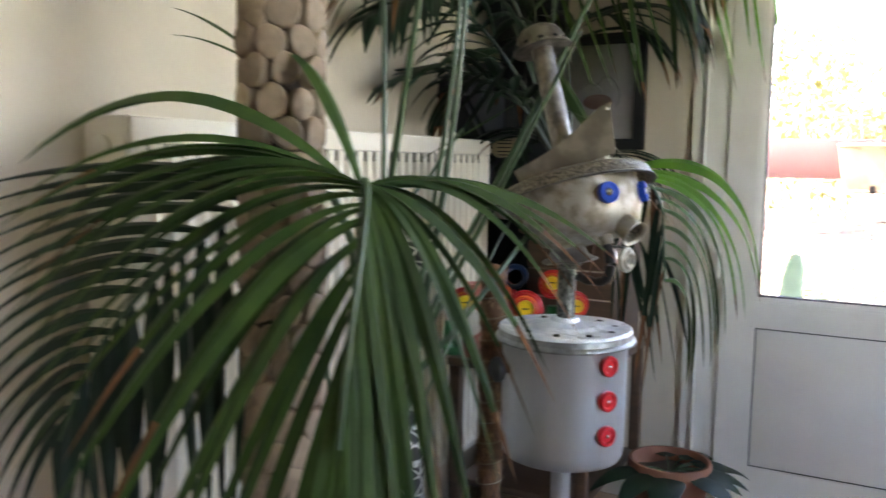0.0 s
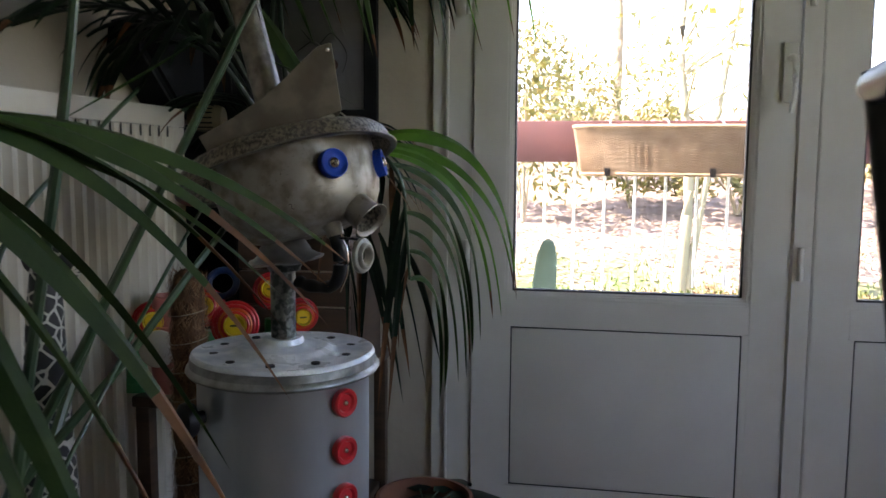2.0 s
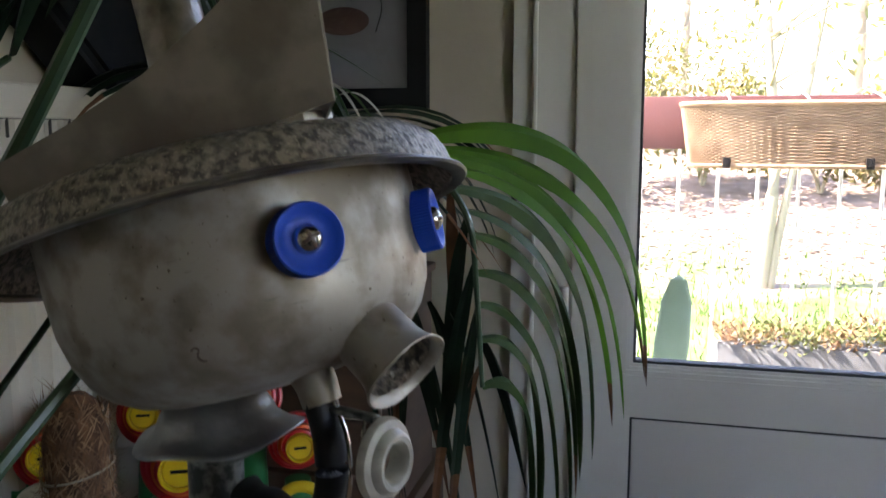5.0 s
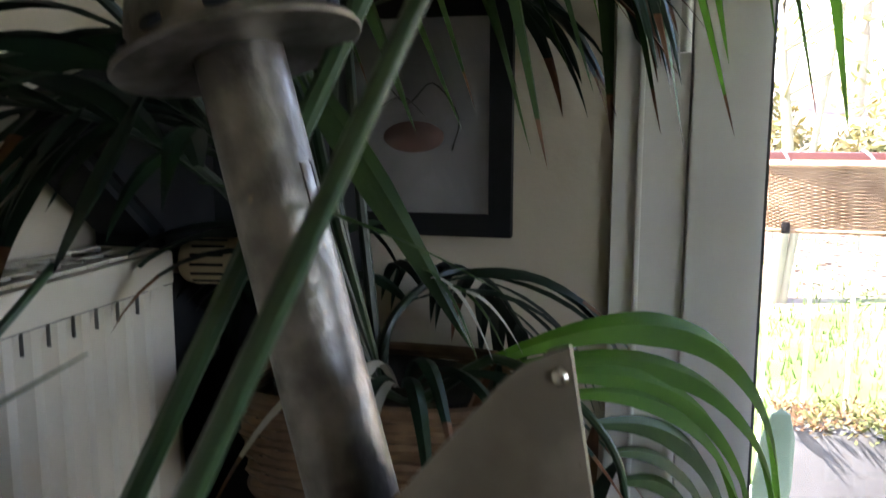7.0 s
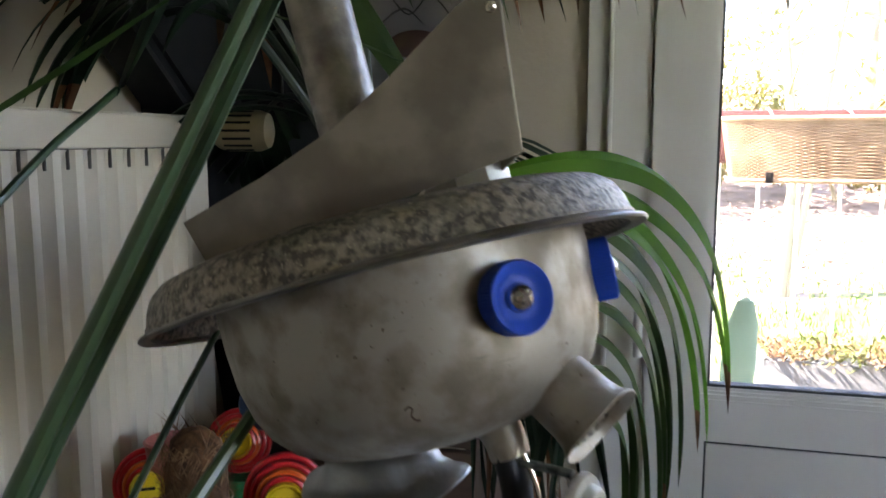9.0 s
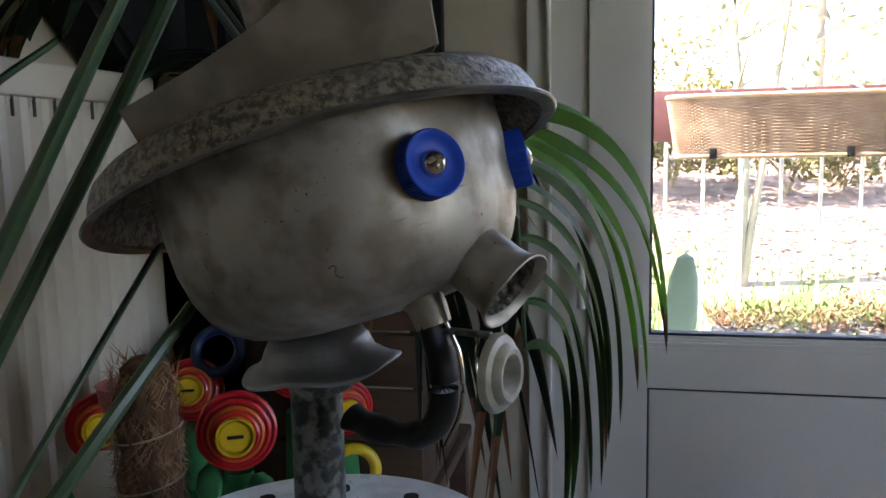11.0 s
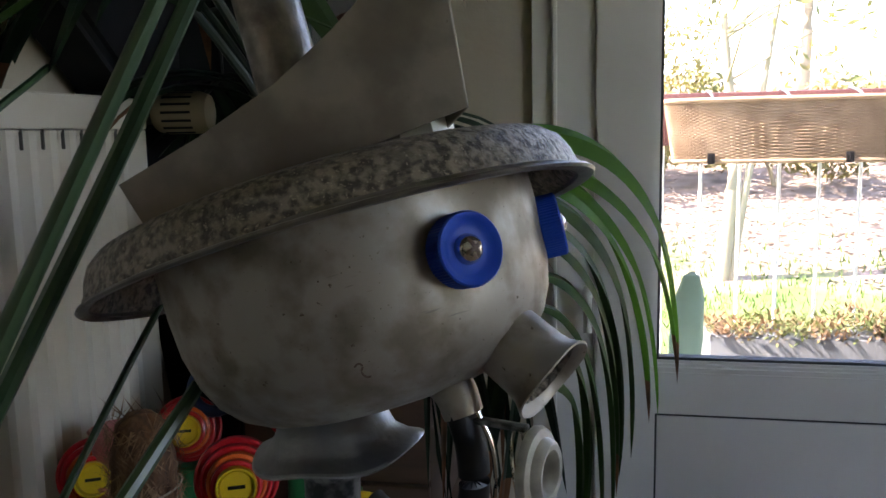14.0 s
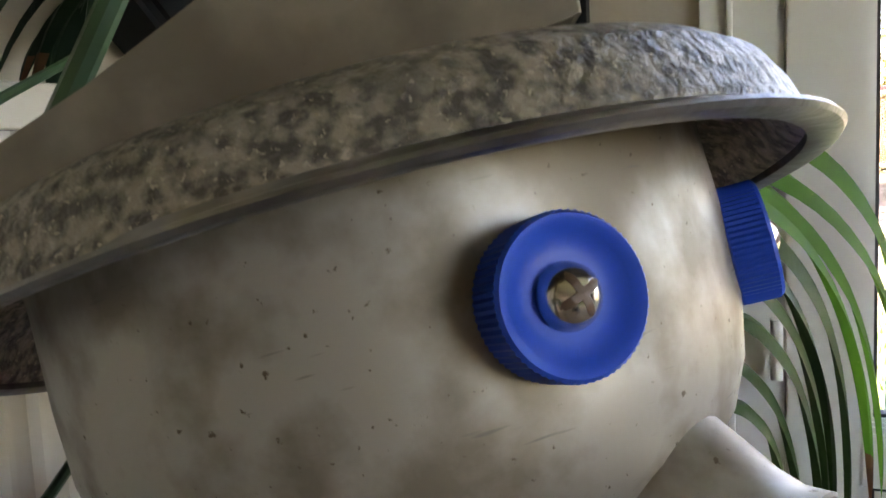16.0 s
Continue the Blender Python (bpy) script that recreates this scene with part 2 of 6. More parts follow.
# lawn that gives way unevenly to the leaf-strewn bank
_n, _l = M_LAWN.node_tree.nodes, M_LAWN.node_tree.links
_c = _n.new("ShaderNodeTexCoord")
_x = _n.new("ShaderNodeSeparateXYZ")
_l.new(_c.outputs["Object"], _x.inputs[0])
_noise = []
for _sc, _dt in ((0.9, 8), (3.5, 10)):
    _t = _n.new("ShaderNodeTexNoise")
    _t.inputs["Scale"].default_value, _t.inputs["Detail"].default_value = _sc, _dt
    _l.new(_c.outputs["Object"], _t.inputs[0])
    _noise.append(_t)
_a = _n.new("ShaderNodeMath")
_a.operation = "MULTIPLY_ADD"
_a.inputs[1].default_value = 7.0
_l.new(_noise[0].outputs[0], _a.inputs[0])
_l.new(_x.outputs["Y"], _a.inputs[2])
_r = _n.new("ShaderNodeMapRange")
_r.inputs[1].default_value, _r.inputs[2].default_value = 14.6, 16.2
_l.new(_a.outputs[0], _r.inputs[0])
_lit = _n.new("ShaderNodeMix")
_lit.data_type = "RGBA"
_lit.inputs[6].default_value, _lit.inputs[7].default_value = (0.14, 0.105, 0.075, 1), (0.27, 0.20, 0.16, 1)
_q = _n.new("ShaderNodeMapRange")
_q.inputs[1].default_value, _q.inputs[2].default_value = 0.40, 0.60
_l.new(_noise[1].outputs[0], _q.inputs[0])
_l.new(_q.outputs[0], _lit.inputs[0])
_b = _n["Principled BSDF"]
_was = _b.inputs["Base Color"].links[0].from_socket
_m = _n.new("ShaderNodeMix")
_m.data_type = "RGBA"
_l.new(_r.outputs[0], _m.inputs[0])
_l.new(_was, _m.inputs[6])
_l.new(_lit.outputs[2], _m.inputs[7])
_l.new(_m.outputs[2], _b.inputs["Base Color"])
M_BUSH = mat("bush_leaves", (0.12, 0.14, 0.035), 0.6, second=(0.20, 0.15, 0.05), scale=2.0, vary=0.3, transmit=0.3)
M_TRUNK = mat("tree_bark", (0.32, 0.27, 0.19), 0.95, bump=0.6)
M_SCREENWOOD = mat("slatted_fence_wood", (0.28, 0.17, 0.11), 0.7, second=(0.20, 0.12, 0.08), scale=8)
M_PLANTER = mat("grey_planter", (0.10, 0.11, 0.12), 0.7)

M_GLASS = bpy.data.materials.new("window_glass")
M_GLASS.use_nodes = True
gb = M_GLASS.node_tree.nodes["Principled BSDF"]
gb.inputs["Roughness"].default_value, gb.inputs["Transmission Weight"].default_value, gb.inputs["IOR"].default_value = 0.0, 1.0, 1.45

M_SPOT = bpy.data.materials.new("spotted_paint")
M_SPOT.use_nodes = True
_n, _l = M_SPOT.node_tree.nodes, M_SPOT.node_tree.links
_v = _n.new("ShaderNodeTexVoronoi")
_v.feature = "DISTANCE_TO_EDGE"
_v.inputs["Scale"].default_value = 38
_c = _n.new("ShaderNodeTexCoord")
_l.new(_c.outputs["Object"], _v.inputs[0])
_r = _n.new("ShaderNodeMapRange")
_r.inputs[1].default_value, _r.inputs[2].default_value = 0.055, 0.085
_l.new(_v.outputs[0], _r.inputs[0])
_m = _n.new("ShaderNodeMix")
_m.data_type = "RGBA"
_m.inputs[6].default_value, _m.inputs[7].default_value = (0.55, 0.52, 0.45, 1), (0.015, 0.014, 0.014, 1)
_l.new(_r.outputs[0], _m.inputs[0])
_l.new(_m.outputs[2], _n["Principled BSDF"].inputs["Base Color"])
_n["Principled BSDF"].inputs["Roughness"].default_value = 0.5


# ---- mesh helpers ----
def finish(bm, name, material, smooth=True):
    me = bpy.data.meshes.new(name)
    bmesh.ops.recalc_face_normals(bm, faces=bm.faces)
    bm.to_mesh(me)
    bm.free()
    for mm in (material if isinstance(material, (list, tuple)) else [material]):
        me.materials.append(mm)
    if smooth:
        me.polygons.foreach_set("use_smooth", [True] * len(me.polygons))
        me.set_sharp_from_angle(angle=radians(38))
    return me


def part(name, bm, material, parent=None, label="", m=None, smooth=True):
    ob = new(name, finish(bm, name, material, smooth))
    if m is not None:
        ob.matrix_basis = m
    if parent is not None:
        ob.parent = parent
    if label:
        ob["label"] = label
    return ob


def thing(name, label, category, m=None, group="", kind=""):
    ob = new(name)
    ob.empty_display_size = 0.05
    if m is not None:
        ob.matrix_basis = m
    return tagged(ob, label, category, group, kind)


def box(x0, y0, z0, x1, y1, z1, bevel=0.0, seg=2):
    bm = bmesh.new()
    bmesh.ops.create_cube(bm, size=1)
    for v in bm.verts:
        v.co = Vector((x0 + (v.co.x + 0.5) * (x1 - x0), y0 + (v.co.y + 0.5) * (y1 - y0), z0 + (v.co.z + 0.5) * (z1 - z0)))
    if bevel:
        bmesh.ops.bevel(bm, geom=bm.edges[:], offset=bevel, segments=seg, affect="EDGES", profile=0.5)
    return bm


def lathe(profile, n=48, closed=False, wobble=None):
    """Revolves (r, z) pairs about z."""
    bm = bmesh.new()
    rings = []
    for r, z in profile:
        if r < 1e-6:
            rings.append([bm.verts.new((0, 0, z))])
        else:
            ring = []
            for i in range(n):
                a = 2 * math.pi * i / n
                k = wobble(a, r, z) if wobble else (1.0, 0.0)
                ring.append(bm.verts.new((r * k[0] * math.cos(a), r * k[0] * math.sin(a), z + k[1])))
            rings.append(ring)
    pairs = list(zip(rings, rings[1:]))
    if closed:
        pairs.append((rings[-1], rings[0]))
    for a, b in pairs:
        for i in range(n):
            j = (i + 1) % n
            if len(a) == 1 and len(b) == 1:
                continue
            if len(a) == 1:
                bm.faces.new((a[0], b[i], b[j]))
            elif len(b) == 1:
                bm.faces.new((a[i], a[j], b[0]))
            else:
                bm.faces.new((a[i], a[j], b[j], b[i]))
    return bm


def smooth_path(pts, n):
    """Catmull-Rom through points."""
    p = [Vector(q) for q in pts]
    p = [p[0] * 2 - p[1]] + p + [p[-1] * 2 - p[-2]]
    out = []
    segs = len(p) - 3
    for i in range(n + 1):
        u = i / n * segs
        k = min(int(u), segs - 1)
        t = u - k
        a, b, c, d = p[k:k + 4]
        out.append(0.5 * ((2 * b) + (c - a) * t + (2 * a - 5 * b + 4 * c - d) * t * t + (3 * b - a - 3 * c + d) * t ** 3))
    return out


def sweep(path, radius, n=10, flat=1.0, caps=True, bm=None):
    """A round or oval tube along points; radius may be a function of 0..1."""
    bm = bm or bmesh.new()
    path = [Vector(q) for q in path]
    rings = []
    ref = Vector((0, 0, 1))
    for i, p in enumerate(path):
        t = (path[min(i + 1, len(path) - 1)] - path[max(i - 1, 0)]).normalized()
        side = t.cross(ref)
        if side.length < 1e-3:
            side = t.cross(Vector((1, 0, 0)))
        side.normalize()
        up = side.cross(t).normalized()
        r = radius(i / (len(path) - 1)) if callable(radius) else radius
        rings.append([bm.verts.new(p + side * (r * math.cos(2 * math.pi * k / n)) + up * (r * flat * math.sin(2 * math.pi * k / n))) for k in range(n)])
    for a, b in zip(rings, rings[1:]):
        for k in range(n):
            j = (k + 1) % n
            bm.faces.new((a[k], a[j], b[j], b[k]))
    if caps:
        bm.faces.new(rings[0][::-1])
        bm.faces.new(rings[-1])
    return bm


def strip_box(bm, x0, y0, z0, x1, y1, z1):
    vs = [bm.verts.new(c) for c in ((x0, y0, z0), (x1, y0, z0), (x1, y1, z0), (x0, y1, z0), (x0, y0, z1), (x1, y0, z1), (x1, y1, z1), (x0, y1, z1))]
    for f in ((3, 2, 1, 0), (4, 5, 6, 7), (0, 1, 5, 4), (1, 2, 6, 5), (2, 3, 7, 6), (3, 0, 4, 7)):
        bm.faces.new([vs[i] for i in f])


def frame_basis(origin, forward, up):
    f = Vector(forward).normalized()
    u = Vector(up)
    u = (u - f * u.dot(f)).normalized()
    r = f.cross(u)
    m = Matrix((f, -r, u)).transposed().to_4x4()      # x forward, y to its left, z up
    m.translation = Vector(origin)
    return m


# ---- the room ----
WX, WY, CEIL, RX, BY = -1.19, 3.28, 2.45, 2.6, -1.6
OPEN0, OPEN1, HEAD = -0.552, 1.95, 2.14


def structure(name, bm, material, label=""):
    ob = part(name, bm, material, label=label, smooth=False)
    ob["kind"] = "structure"
    return ob


structure("wall_west", box(WX - 0.2, BY - 0.2, 0, WX, WY + 0.25, CEIL), M_WALL, "rough cream plastered wall behind the radiator")
bm = bmesh.new()
strip_box(bm, WX, WY, 0, OPEN0, WY + 0.25, CEIL)
strip_box(bm, OPEN0, WY, HEAD, OPEN1, WY + 0.25, CEIL)
strip_box(bm, OPEN1, WY, 0, RX, WY + 0.25, CEIL)
structure("wall_north", bm, M_WALL, "cream plastered wall around the garden doors")
bm = bmesh.new()
EY0, EY1, EZ0, EZ1 = 0.5, 2.0, 0.9, 2.15          # unseen opening in the side wall, added to let in fill light
strip_box(bm, RX, BY - 0.2, 0, RX + 0.2, EY0, CEIL)
strip_box(bm, RX, EY1, 0, RX + 0.2, WY + 0.25, CEIL)
strip_box(bm, RX, EY0, 0, RX + 0.2, EY1, EZ0)
strip_box(bm, RX, EY0, EZ1, RX + 0.2, EY1, CEIL)
structure("wall_east", bm, M_WALL)
structure("wall_south", box(WX, BY - 0.2, 0, RX, BY, CEIL), M_WALL)
structure("ceiling", box(WX - 0.2, BY - 0.2, CEIL, RX + 0.2, WY + 0.25, CEIL + 0.15), M_CEIL)
floor = structure("floor", box(WX - 0.2, BY - 0.2, -0.2, RX + 0.2, WY + 0.25, -0.012), M_DARKWOOD, "dark wooden plank floor")

# ---- garden doors ----
dframe = thing("door_frame", "white plastic frame of the glazed garden doors", "door frame", kind="structure")
bm = bmesh.new()
strip_box(bm, OPEN0 + 0.002, WY - 0.012, 0, -0.4475, WY + 0.07, HEAD - 0.002)
strip_box(bm, -0.4525, WY + 0.046, 0.03, -0.425, WY + 0.07, HEAD - 0.08)
strip_box(bm, OPEN1 - 0.09, WY - 0.012, 0, OPEN1 - 0.002, WY + 0.07, HEAD - 0.002)
strip_box(bm, -0.452, WY - 0.012, HEAD - 0.075, OPEN1 - 0.09, WY + 0.07, HEAD - 0.002)
strip_box(bm, -0.452, WY - 0.005, -0.01, OPEN1 - 0.09, WY + 0.07, 0.028)
part("jamb", bm, M_UPVC, dframe, smooth=False)
bm = box(OPEN0 + 0.035, WY - 0.020, 0.002, OPEN0 + 0.043, WY - 0.0125, HEAD - 0.03, 0.002)
part("cover_strip", bm, M_UPVC, dframe)


def bevelled_frame(x0, x1, z0, z1, w, y0, y1, rows=()):
    """A frame of rails round an opening, bevelled inwards by steps."""
    bm = bmesh.new()
    strip_box(bm, x0, y0, z0, x0 + w, y1, z1)
    strip_box(bm, x1 - w, y0, z0, x1, y1, z1)
    strip_box(bm, x0 + w, y0, z0, x1 - w, y1, z0 + w)
    strip_box(bm, x0 + w, y0, z1 - w, x1 - w, y1, z1)
    return bm


def door_leaf(name, x0, x1, label, handle=False):
    d = thing(name, label, "door", kind="structure")
    s, sp = 0.092, 0.105                          # stile width beside the glass and beside the panel
    z0, z1, gz, ph = 0.035, HEAD - 0.08, 0.675, 0.599
    bm = bmesh.new()
    y0, y1 = WY - 0.02, WY + 0.045
    strip_box(bm, x0 + 0.003, y0, z0, x0 + s, y1, z1)
    strip_box(bm, x1 - s, y0, z0, x1 - 0.003, y1, z1)
    strip_box(bm, x0 + s, y0, z0, x1 - s, y1, 0.180)
    strip_box(bm, x0 + s, y0, ph, x1 - s, y1, gz)
    strip_box(bm, x0 + s, y0, z1 - s, x1 - s, y1, z1)
    bmesh.ops.bevel(bm, geom=bm.edges[:], offset=0.003, segments=2, affect="EDGES")
    part("leaf_frame", bm, M_UPVC, d)
    for xa, xb in ((x0 + s - 0.004, x0 + sp), (x1 - sp, x1 - s + 0.004)):
        part("panel_bead", box(xa, y0 + 0.001, 0.178, xb, y1 - 0.01, ph + 0.002), M_UPVC, d, smooth=False)
    # stepped glazing beads round pane and panel
    for w, yy in ((0.006, 0.003), (0.011, 0.008), (0.016, 0.013)):
        part("glazing_bead", bevelled_frame(x0 + s - 0.001, x1 - s + 0.001, gz - 0.001, z1 - s + 0.001, w, y0 + yy, y1 - 0.01), M_UPVC, d, smooth=False)
    part("gasket", bevelled_frame(x0 + s + 0.0145, x1 - s - 0.0145, gz + 0.0145, z1 - s - 0.0145, 0.005, WY - 0.004, WY + 0.02), M_GASKET, d, smooth=False)
    pane = part("pane", box(x0 + s + 0.015, WY + 0.005, gz + 0.015, x1 - s - 0.015, WY + 0.011, z1 - s - 0.015), M_GLASS, d, smooth=False)
    pane.visible_shadow = False
    part("panel_groove", bevelled_frame(x0 + sp - 0.0015, x1 - sp + 0.0015, 0.1785, ph + 0.0015, 0.005, WY - 0.016, WY), M_GASKET, d, smooth=False)
    part("panel", box(x0 + sp + 0.0035, WY - 0.018, 0.1835, x1 - sp - 0.0035, WY + 0.02, ph - 0.0035, 0.002), M_PANEL, d)
    if handle:
        hx = x1 - 0.026
        h = part("door_handle", box(hx - 0.016, y0 - 0.010, 1.16, hx + 0.016, y0 + 0.001, 1.30, 0.005), M_WHITEPL, d, "white lever handle turned down")
        part("lever", sweep(smooth_path([(hx, y0, 1.262), (hx, y0 - 0.035, 1.262), (hx + 0.003, y0 - 0.046, 1.245), (hx + 0.004, y0 - 0.046, 1.19), (hx - 0.002, y0 - 0.044, 1.135)], 20),
                            lambda s_: 0.0095 - 0.003 * s_, 10, 0.8), M_WHITEPL, h)
    return d


door_leaf("door_1", -0.449, 0.327, "white plastic garden door with glass above a flat panel", handle=True)
door_leaf("door_2", 0.372, 1.148, "white plastic garden door beside the first one")
door_leaf("door_3", 1.152, 1.855, "white plastic glazed side leaf")
bm = bmesh.new()
strip_box(bm, 0.328, WY - 0.026, 0.03, 0.371, WY + 0.05, HEAD - 0.076)
part("mullion", bm, M_UPVC, dframe, smooth=False)
for hz in (0.78, 1.42):
    for hx_, nm in ((0.345, "hinge"), (-0.457, "hinge")):
        part(nm, sweep([(hx_, WY - 0.03, hz - 0.04), (hx_, WY - 0.03, hz + 0.04)], 0.008, 10), M_UPVC, dframe)

# ---- radiator ----
rad = thing("radiator", "cream enamelled panel radiator with fluted front on the wall", "radiator")
RX0, RX1, RY0, RY1, RZ0, RZ1 = -1.165, -1.06, 1.63, 2.935, 0.235, 1.133
bm = bmesh.new()
step, flute = 0.0362, 0.017
y = RY0 + 0.0135
prof = [(RY0 + 0.001, RX1 - 0.001)]
while y < RY1 - 0.034:
    for u, dx in ((0.0, 0.0), (0.34, 0.0), (0.46, flute * 0.75), (0.58, flute), (0.76, flute), (0.88, flute * 0.75)):
        prof.append((y + u * step, RX1 - 0.001 - dx))
    y += step
prof.append((RY1 - 0.001, RX1 - 0.001))
zs = [RZ0 + 0.02, RZ0 + 0.045, RZ1 - 0.062, RZ1 - 0.044]
cols = []
for yy, xx in prof:
    deep = RX1 - 0.001 - xx
    cols.append([bm.verts.new((RX1 - 0.001 - (deep if 0 < k < 3 else deep * 0.0), yy, z)) for k, z in enumerate(zs)])
for a, b in zip(cols, cols[1:]):
    for k in range(3):
        bm.faces.new((a[k], b[k], b[k + 1], a[k + 1]))
part("front_panel", bm, M_RAD, rad)
part("top_rail", box(RX1 - 0.012, RY0 + 0.001, RZ1 - 0.043, RX1 + 0.003, RY1 - 0.001, RZ1 - 0.002, 0.004), M_RAD, rad)
part("bottom_rail", box(RX1 - 0.012, RY0 + 0.001, RZ0, RX1 + 0.002, RY1 - 0.001, RZ0 + 0.0195, 0.004), M_RAD, rad)
# slits are thin dark bars; their shade is painted, not cut open
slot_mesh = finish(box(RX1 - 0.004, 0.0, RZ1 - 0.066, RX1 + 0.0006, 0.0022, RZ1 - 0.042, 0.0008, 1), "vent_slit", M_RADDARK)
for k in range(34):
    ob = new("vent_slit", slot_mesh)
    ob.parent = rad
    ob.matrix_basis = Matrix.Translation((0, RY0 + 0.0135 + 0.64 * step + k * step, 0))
part("back_panel", box(RX0, RY0 + 0.01, RZ0, RX0 + 0.02, RY1 - 0.01, RZ1 - 0.02, 0.004), M_RAD, rad)
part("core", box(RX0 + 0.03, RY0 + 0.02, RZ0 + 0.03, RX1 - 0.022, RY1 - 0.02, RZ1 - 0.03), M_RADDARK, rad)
for yy in (RY0, RY1 - 0.012):
    part("end_cover", box(RX0, yy, RZ0, RX1 - 0.0125, yy + 0.012, RZ1, 0.003), M_RAD, rad)
bm = bmesh.new()
k = RY0 + 0.014
while k < RY1 - 0.04:
    strip_box(bm, RX0 + 0.004, k, RZ1 - 0.006, RX1 - 0.013, k + 0.012, RZ1)
    k += 0.036
for xx in (RX0 + 0.002, RX0 + 0.045, RX1 - 0.028):
    strip_box(bm, xx, RY0 + 0.013, RZ1 - 0.005, xx + 0.014, RY1 - 0.013, RZ1 + 0.001)
part("top_grille", bm, M_RAD, rad, smooth=False)
for yy in (RY0 + 0.25, RY1 - 0.25):
    part("bracket", box(WX + 0.001, yy, RZ0 + 0.1, RX0 + 0.001, yy + 0.04, RZ1 - 0.12, 0.002), M_RAD, rad)
    part("leg", box(RX0 + 0.03, yy, -0.012, RX0 + 0.07, yy + 0.03, RZ0 + 0.002, 0.003), M_RAD, rad)
part("vent_plug", lathe([(0, 0.0), (0.016, 0.0), (0.018, 0.003), (0.017, 0.009), (0.010, 0.011), (0, 0.011)], 24), M_RAD, rad, m=Matrix.Translation((-1.118, RY0 + 0.0005, 1.085)) @ Euler((radians(90), 0, 0)).to_matrix().to_4x4())
valve = part("valve_body", sweep([(-1.10, RY1 - 0.001, 1.100), (-1.10, RY1 + 0.030, 1.105), (-1.05, RY1 + 0.032, 1.105)], 0.012, 10), M_STEEL, rad)
tv = Matrix.Translation((-1.062, RY1 + 0.032, 1.113)) @ Euler((0, radians(90), radians(8))).to_matrix().to_4x4()
head = part("thermostat_head", lathe([(0, 0), (0.022, 0), (0.027, 0.006), (0.030, 0.02), (0.030, 0.066), (0.025, 0.079), (0.014, 0.083), (0, 0.083)], 32), M_IVORY, rad, "ivory thermostat head with slots", m=tv)
for i in range(16):
    a = 2 * math.pi * i / 16
    bm = box(0.0275, -0.0018, 0.018, 0.0306, 0.0018, 0.060)
    part("slot", bm, M_BAKELITE, head, m=Matrix.Rotation(a, 4, "Z"), smooth=False)

# ---- the kitchen-ware robot ----
AX = Vector((-0.617, 2.395, 0.0))
F0 = Vector((0.95, -0.312, 0)).normalized()
TILT_UP = radians(17.5)
FWD = F0 * math.cos(TILT_UP) + Vector((0, 0, 1)) * math.sin(TILT_UP)
UPV = Vector((0, 0, 1)) * math.cos(TILT_UP) - F0 * math.sin(TILT_UP)
robot = thing("scrap_metal_robot", "robot sculpture assembled from old aluminium pots, lids, tubes and caps", "sculpture", Matrix.Translation((AX.x, AX.y, -0.012)))
RB = Matrix.Translation((-AX.x, -AX.y, 0.012))


def rpart(name, bm, material, m=None, label="", parent=None):
    """A part given in world space, or in the frame m."""
    if parent is None:
        return part(name, bm, material, robot, label, RB @ m if m is not None else RB)
    return part(name, bm, material, parent, label, m)


rpart("base_plate", lathe([(0, 0), (0.16, 0), (0.163, 0.004), (0.16, 0.012), (0.03, 0.016), (0, 0.016)], 48), M_DRUM, Matrix.Translation((AX.x, AX.y, -0.012)), "round steel base")
rpart("leg_pole", sweep([(AX.x, AX.y, 0.0), (AX.x, AX.y, 0.455)], 0.021, 24), M_DRUM, label="shiny steel pole")
BODY = Matrix.Translation((AX.x, AX.y, 0)) @ Matrix.Rotation(math.atan2(F0.y, F0.x), 4, "Z")
rpart("drum", lathe([(0, 0.440), (0.120, 0.440), (0.126, 0.443), (0.130, 0.450), (0.1325, 0.47), (0.1335, 0.56), (0.1335, 0.695), (0.136, 0.699), (0, 0.700)], 72), M_DRUM, BODY, "brushed aluminium stockpot as the body")


def lid_wobble(a, r, z):
    return (1 + 0.004 * math.sin(3 * a + 1), 0.0015 * math.sin(2 * a))


lid = rpart("body_lid", lathe([(0.1405, 0.7150), (0.1425, 0.7165), (0.1410, 0.7210), (0.1385, 0.7228), (0.134, 0.7225),
                               (0.125, 0.7205), (0.085, 0.7215), (0.076, 0.7235), (0.071, 0.7275), (0.066, 0.7285), (0.052, 0.7265), (0.045, 0.7285), (0.032, 0.7335), (0.0295, 0.742), (0.026, 0.742), (0, 0.742)], 80, wobble=lid_wobble),
            M_ENAMEL, BODY, "pale grey perforated lid with a raised ring")
part("lid_skirt", lathe([(0.1375, 0.692), (0.1385, 0.690), (0.1475, 0.692), (0.1500, 0.696), (0.1490, 0.700), (0.1445, 0.704), (0.1432, 0.7155), (0.1400, 0.7152)], 80, wobble=lid_wobble), M_SKIRT, lid, "dull grey metal edge of the lid")
for i in range(10):
    a = 2 * math.pi * (i + 0.3) / 10
    part("vent_hole", lathe([(0, 0.0012), (0.0068, 0.0012), (0.0068, -0.003), (0, -0.003)], 16), M_BLACKCLOTH, lid, m=Matrix.Translation((0.107 * math.cos(a), 0.107 * math.sin(a), 0.7215)))
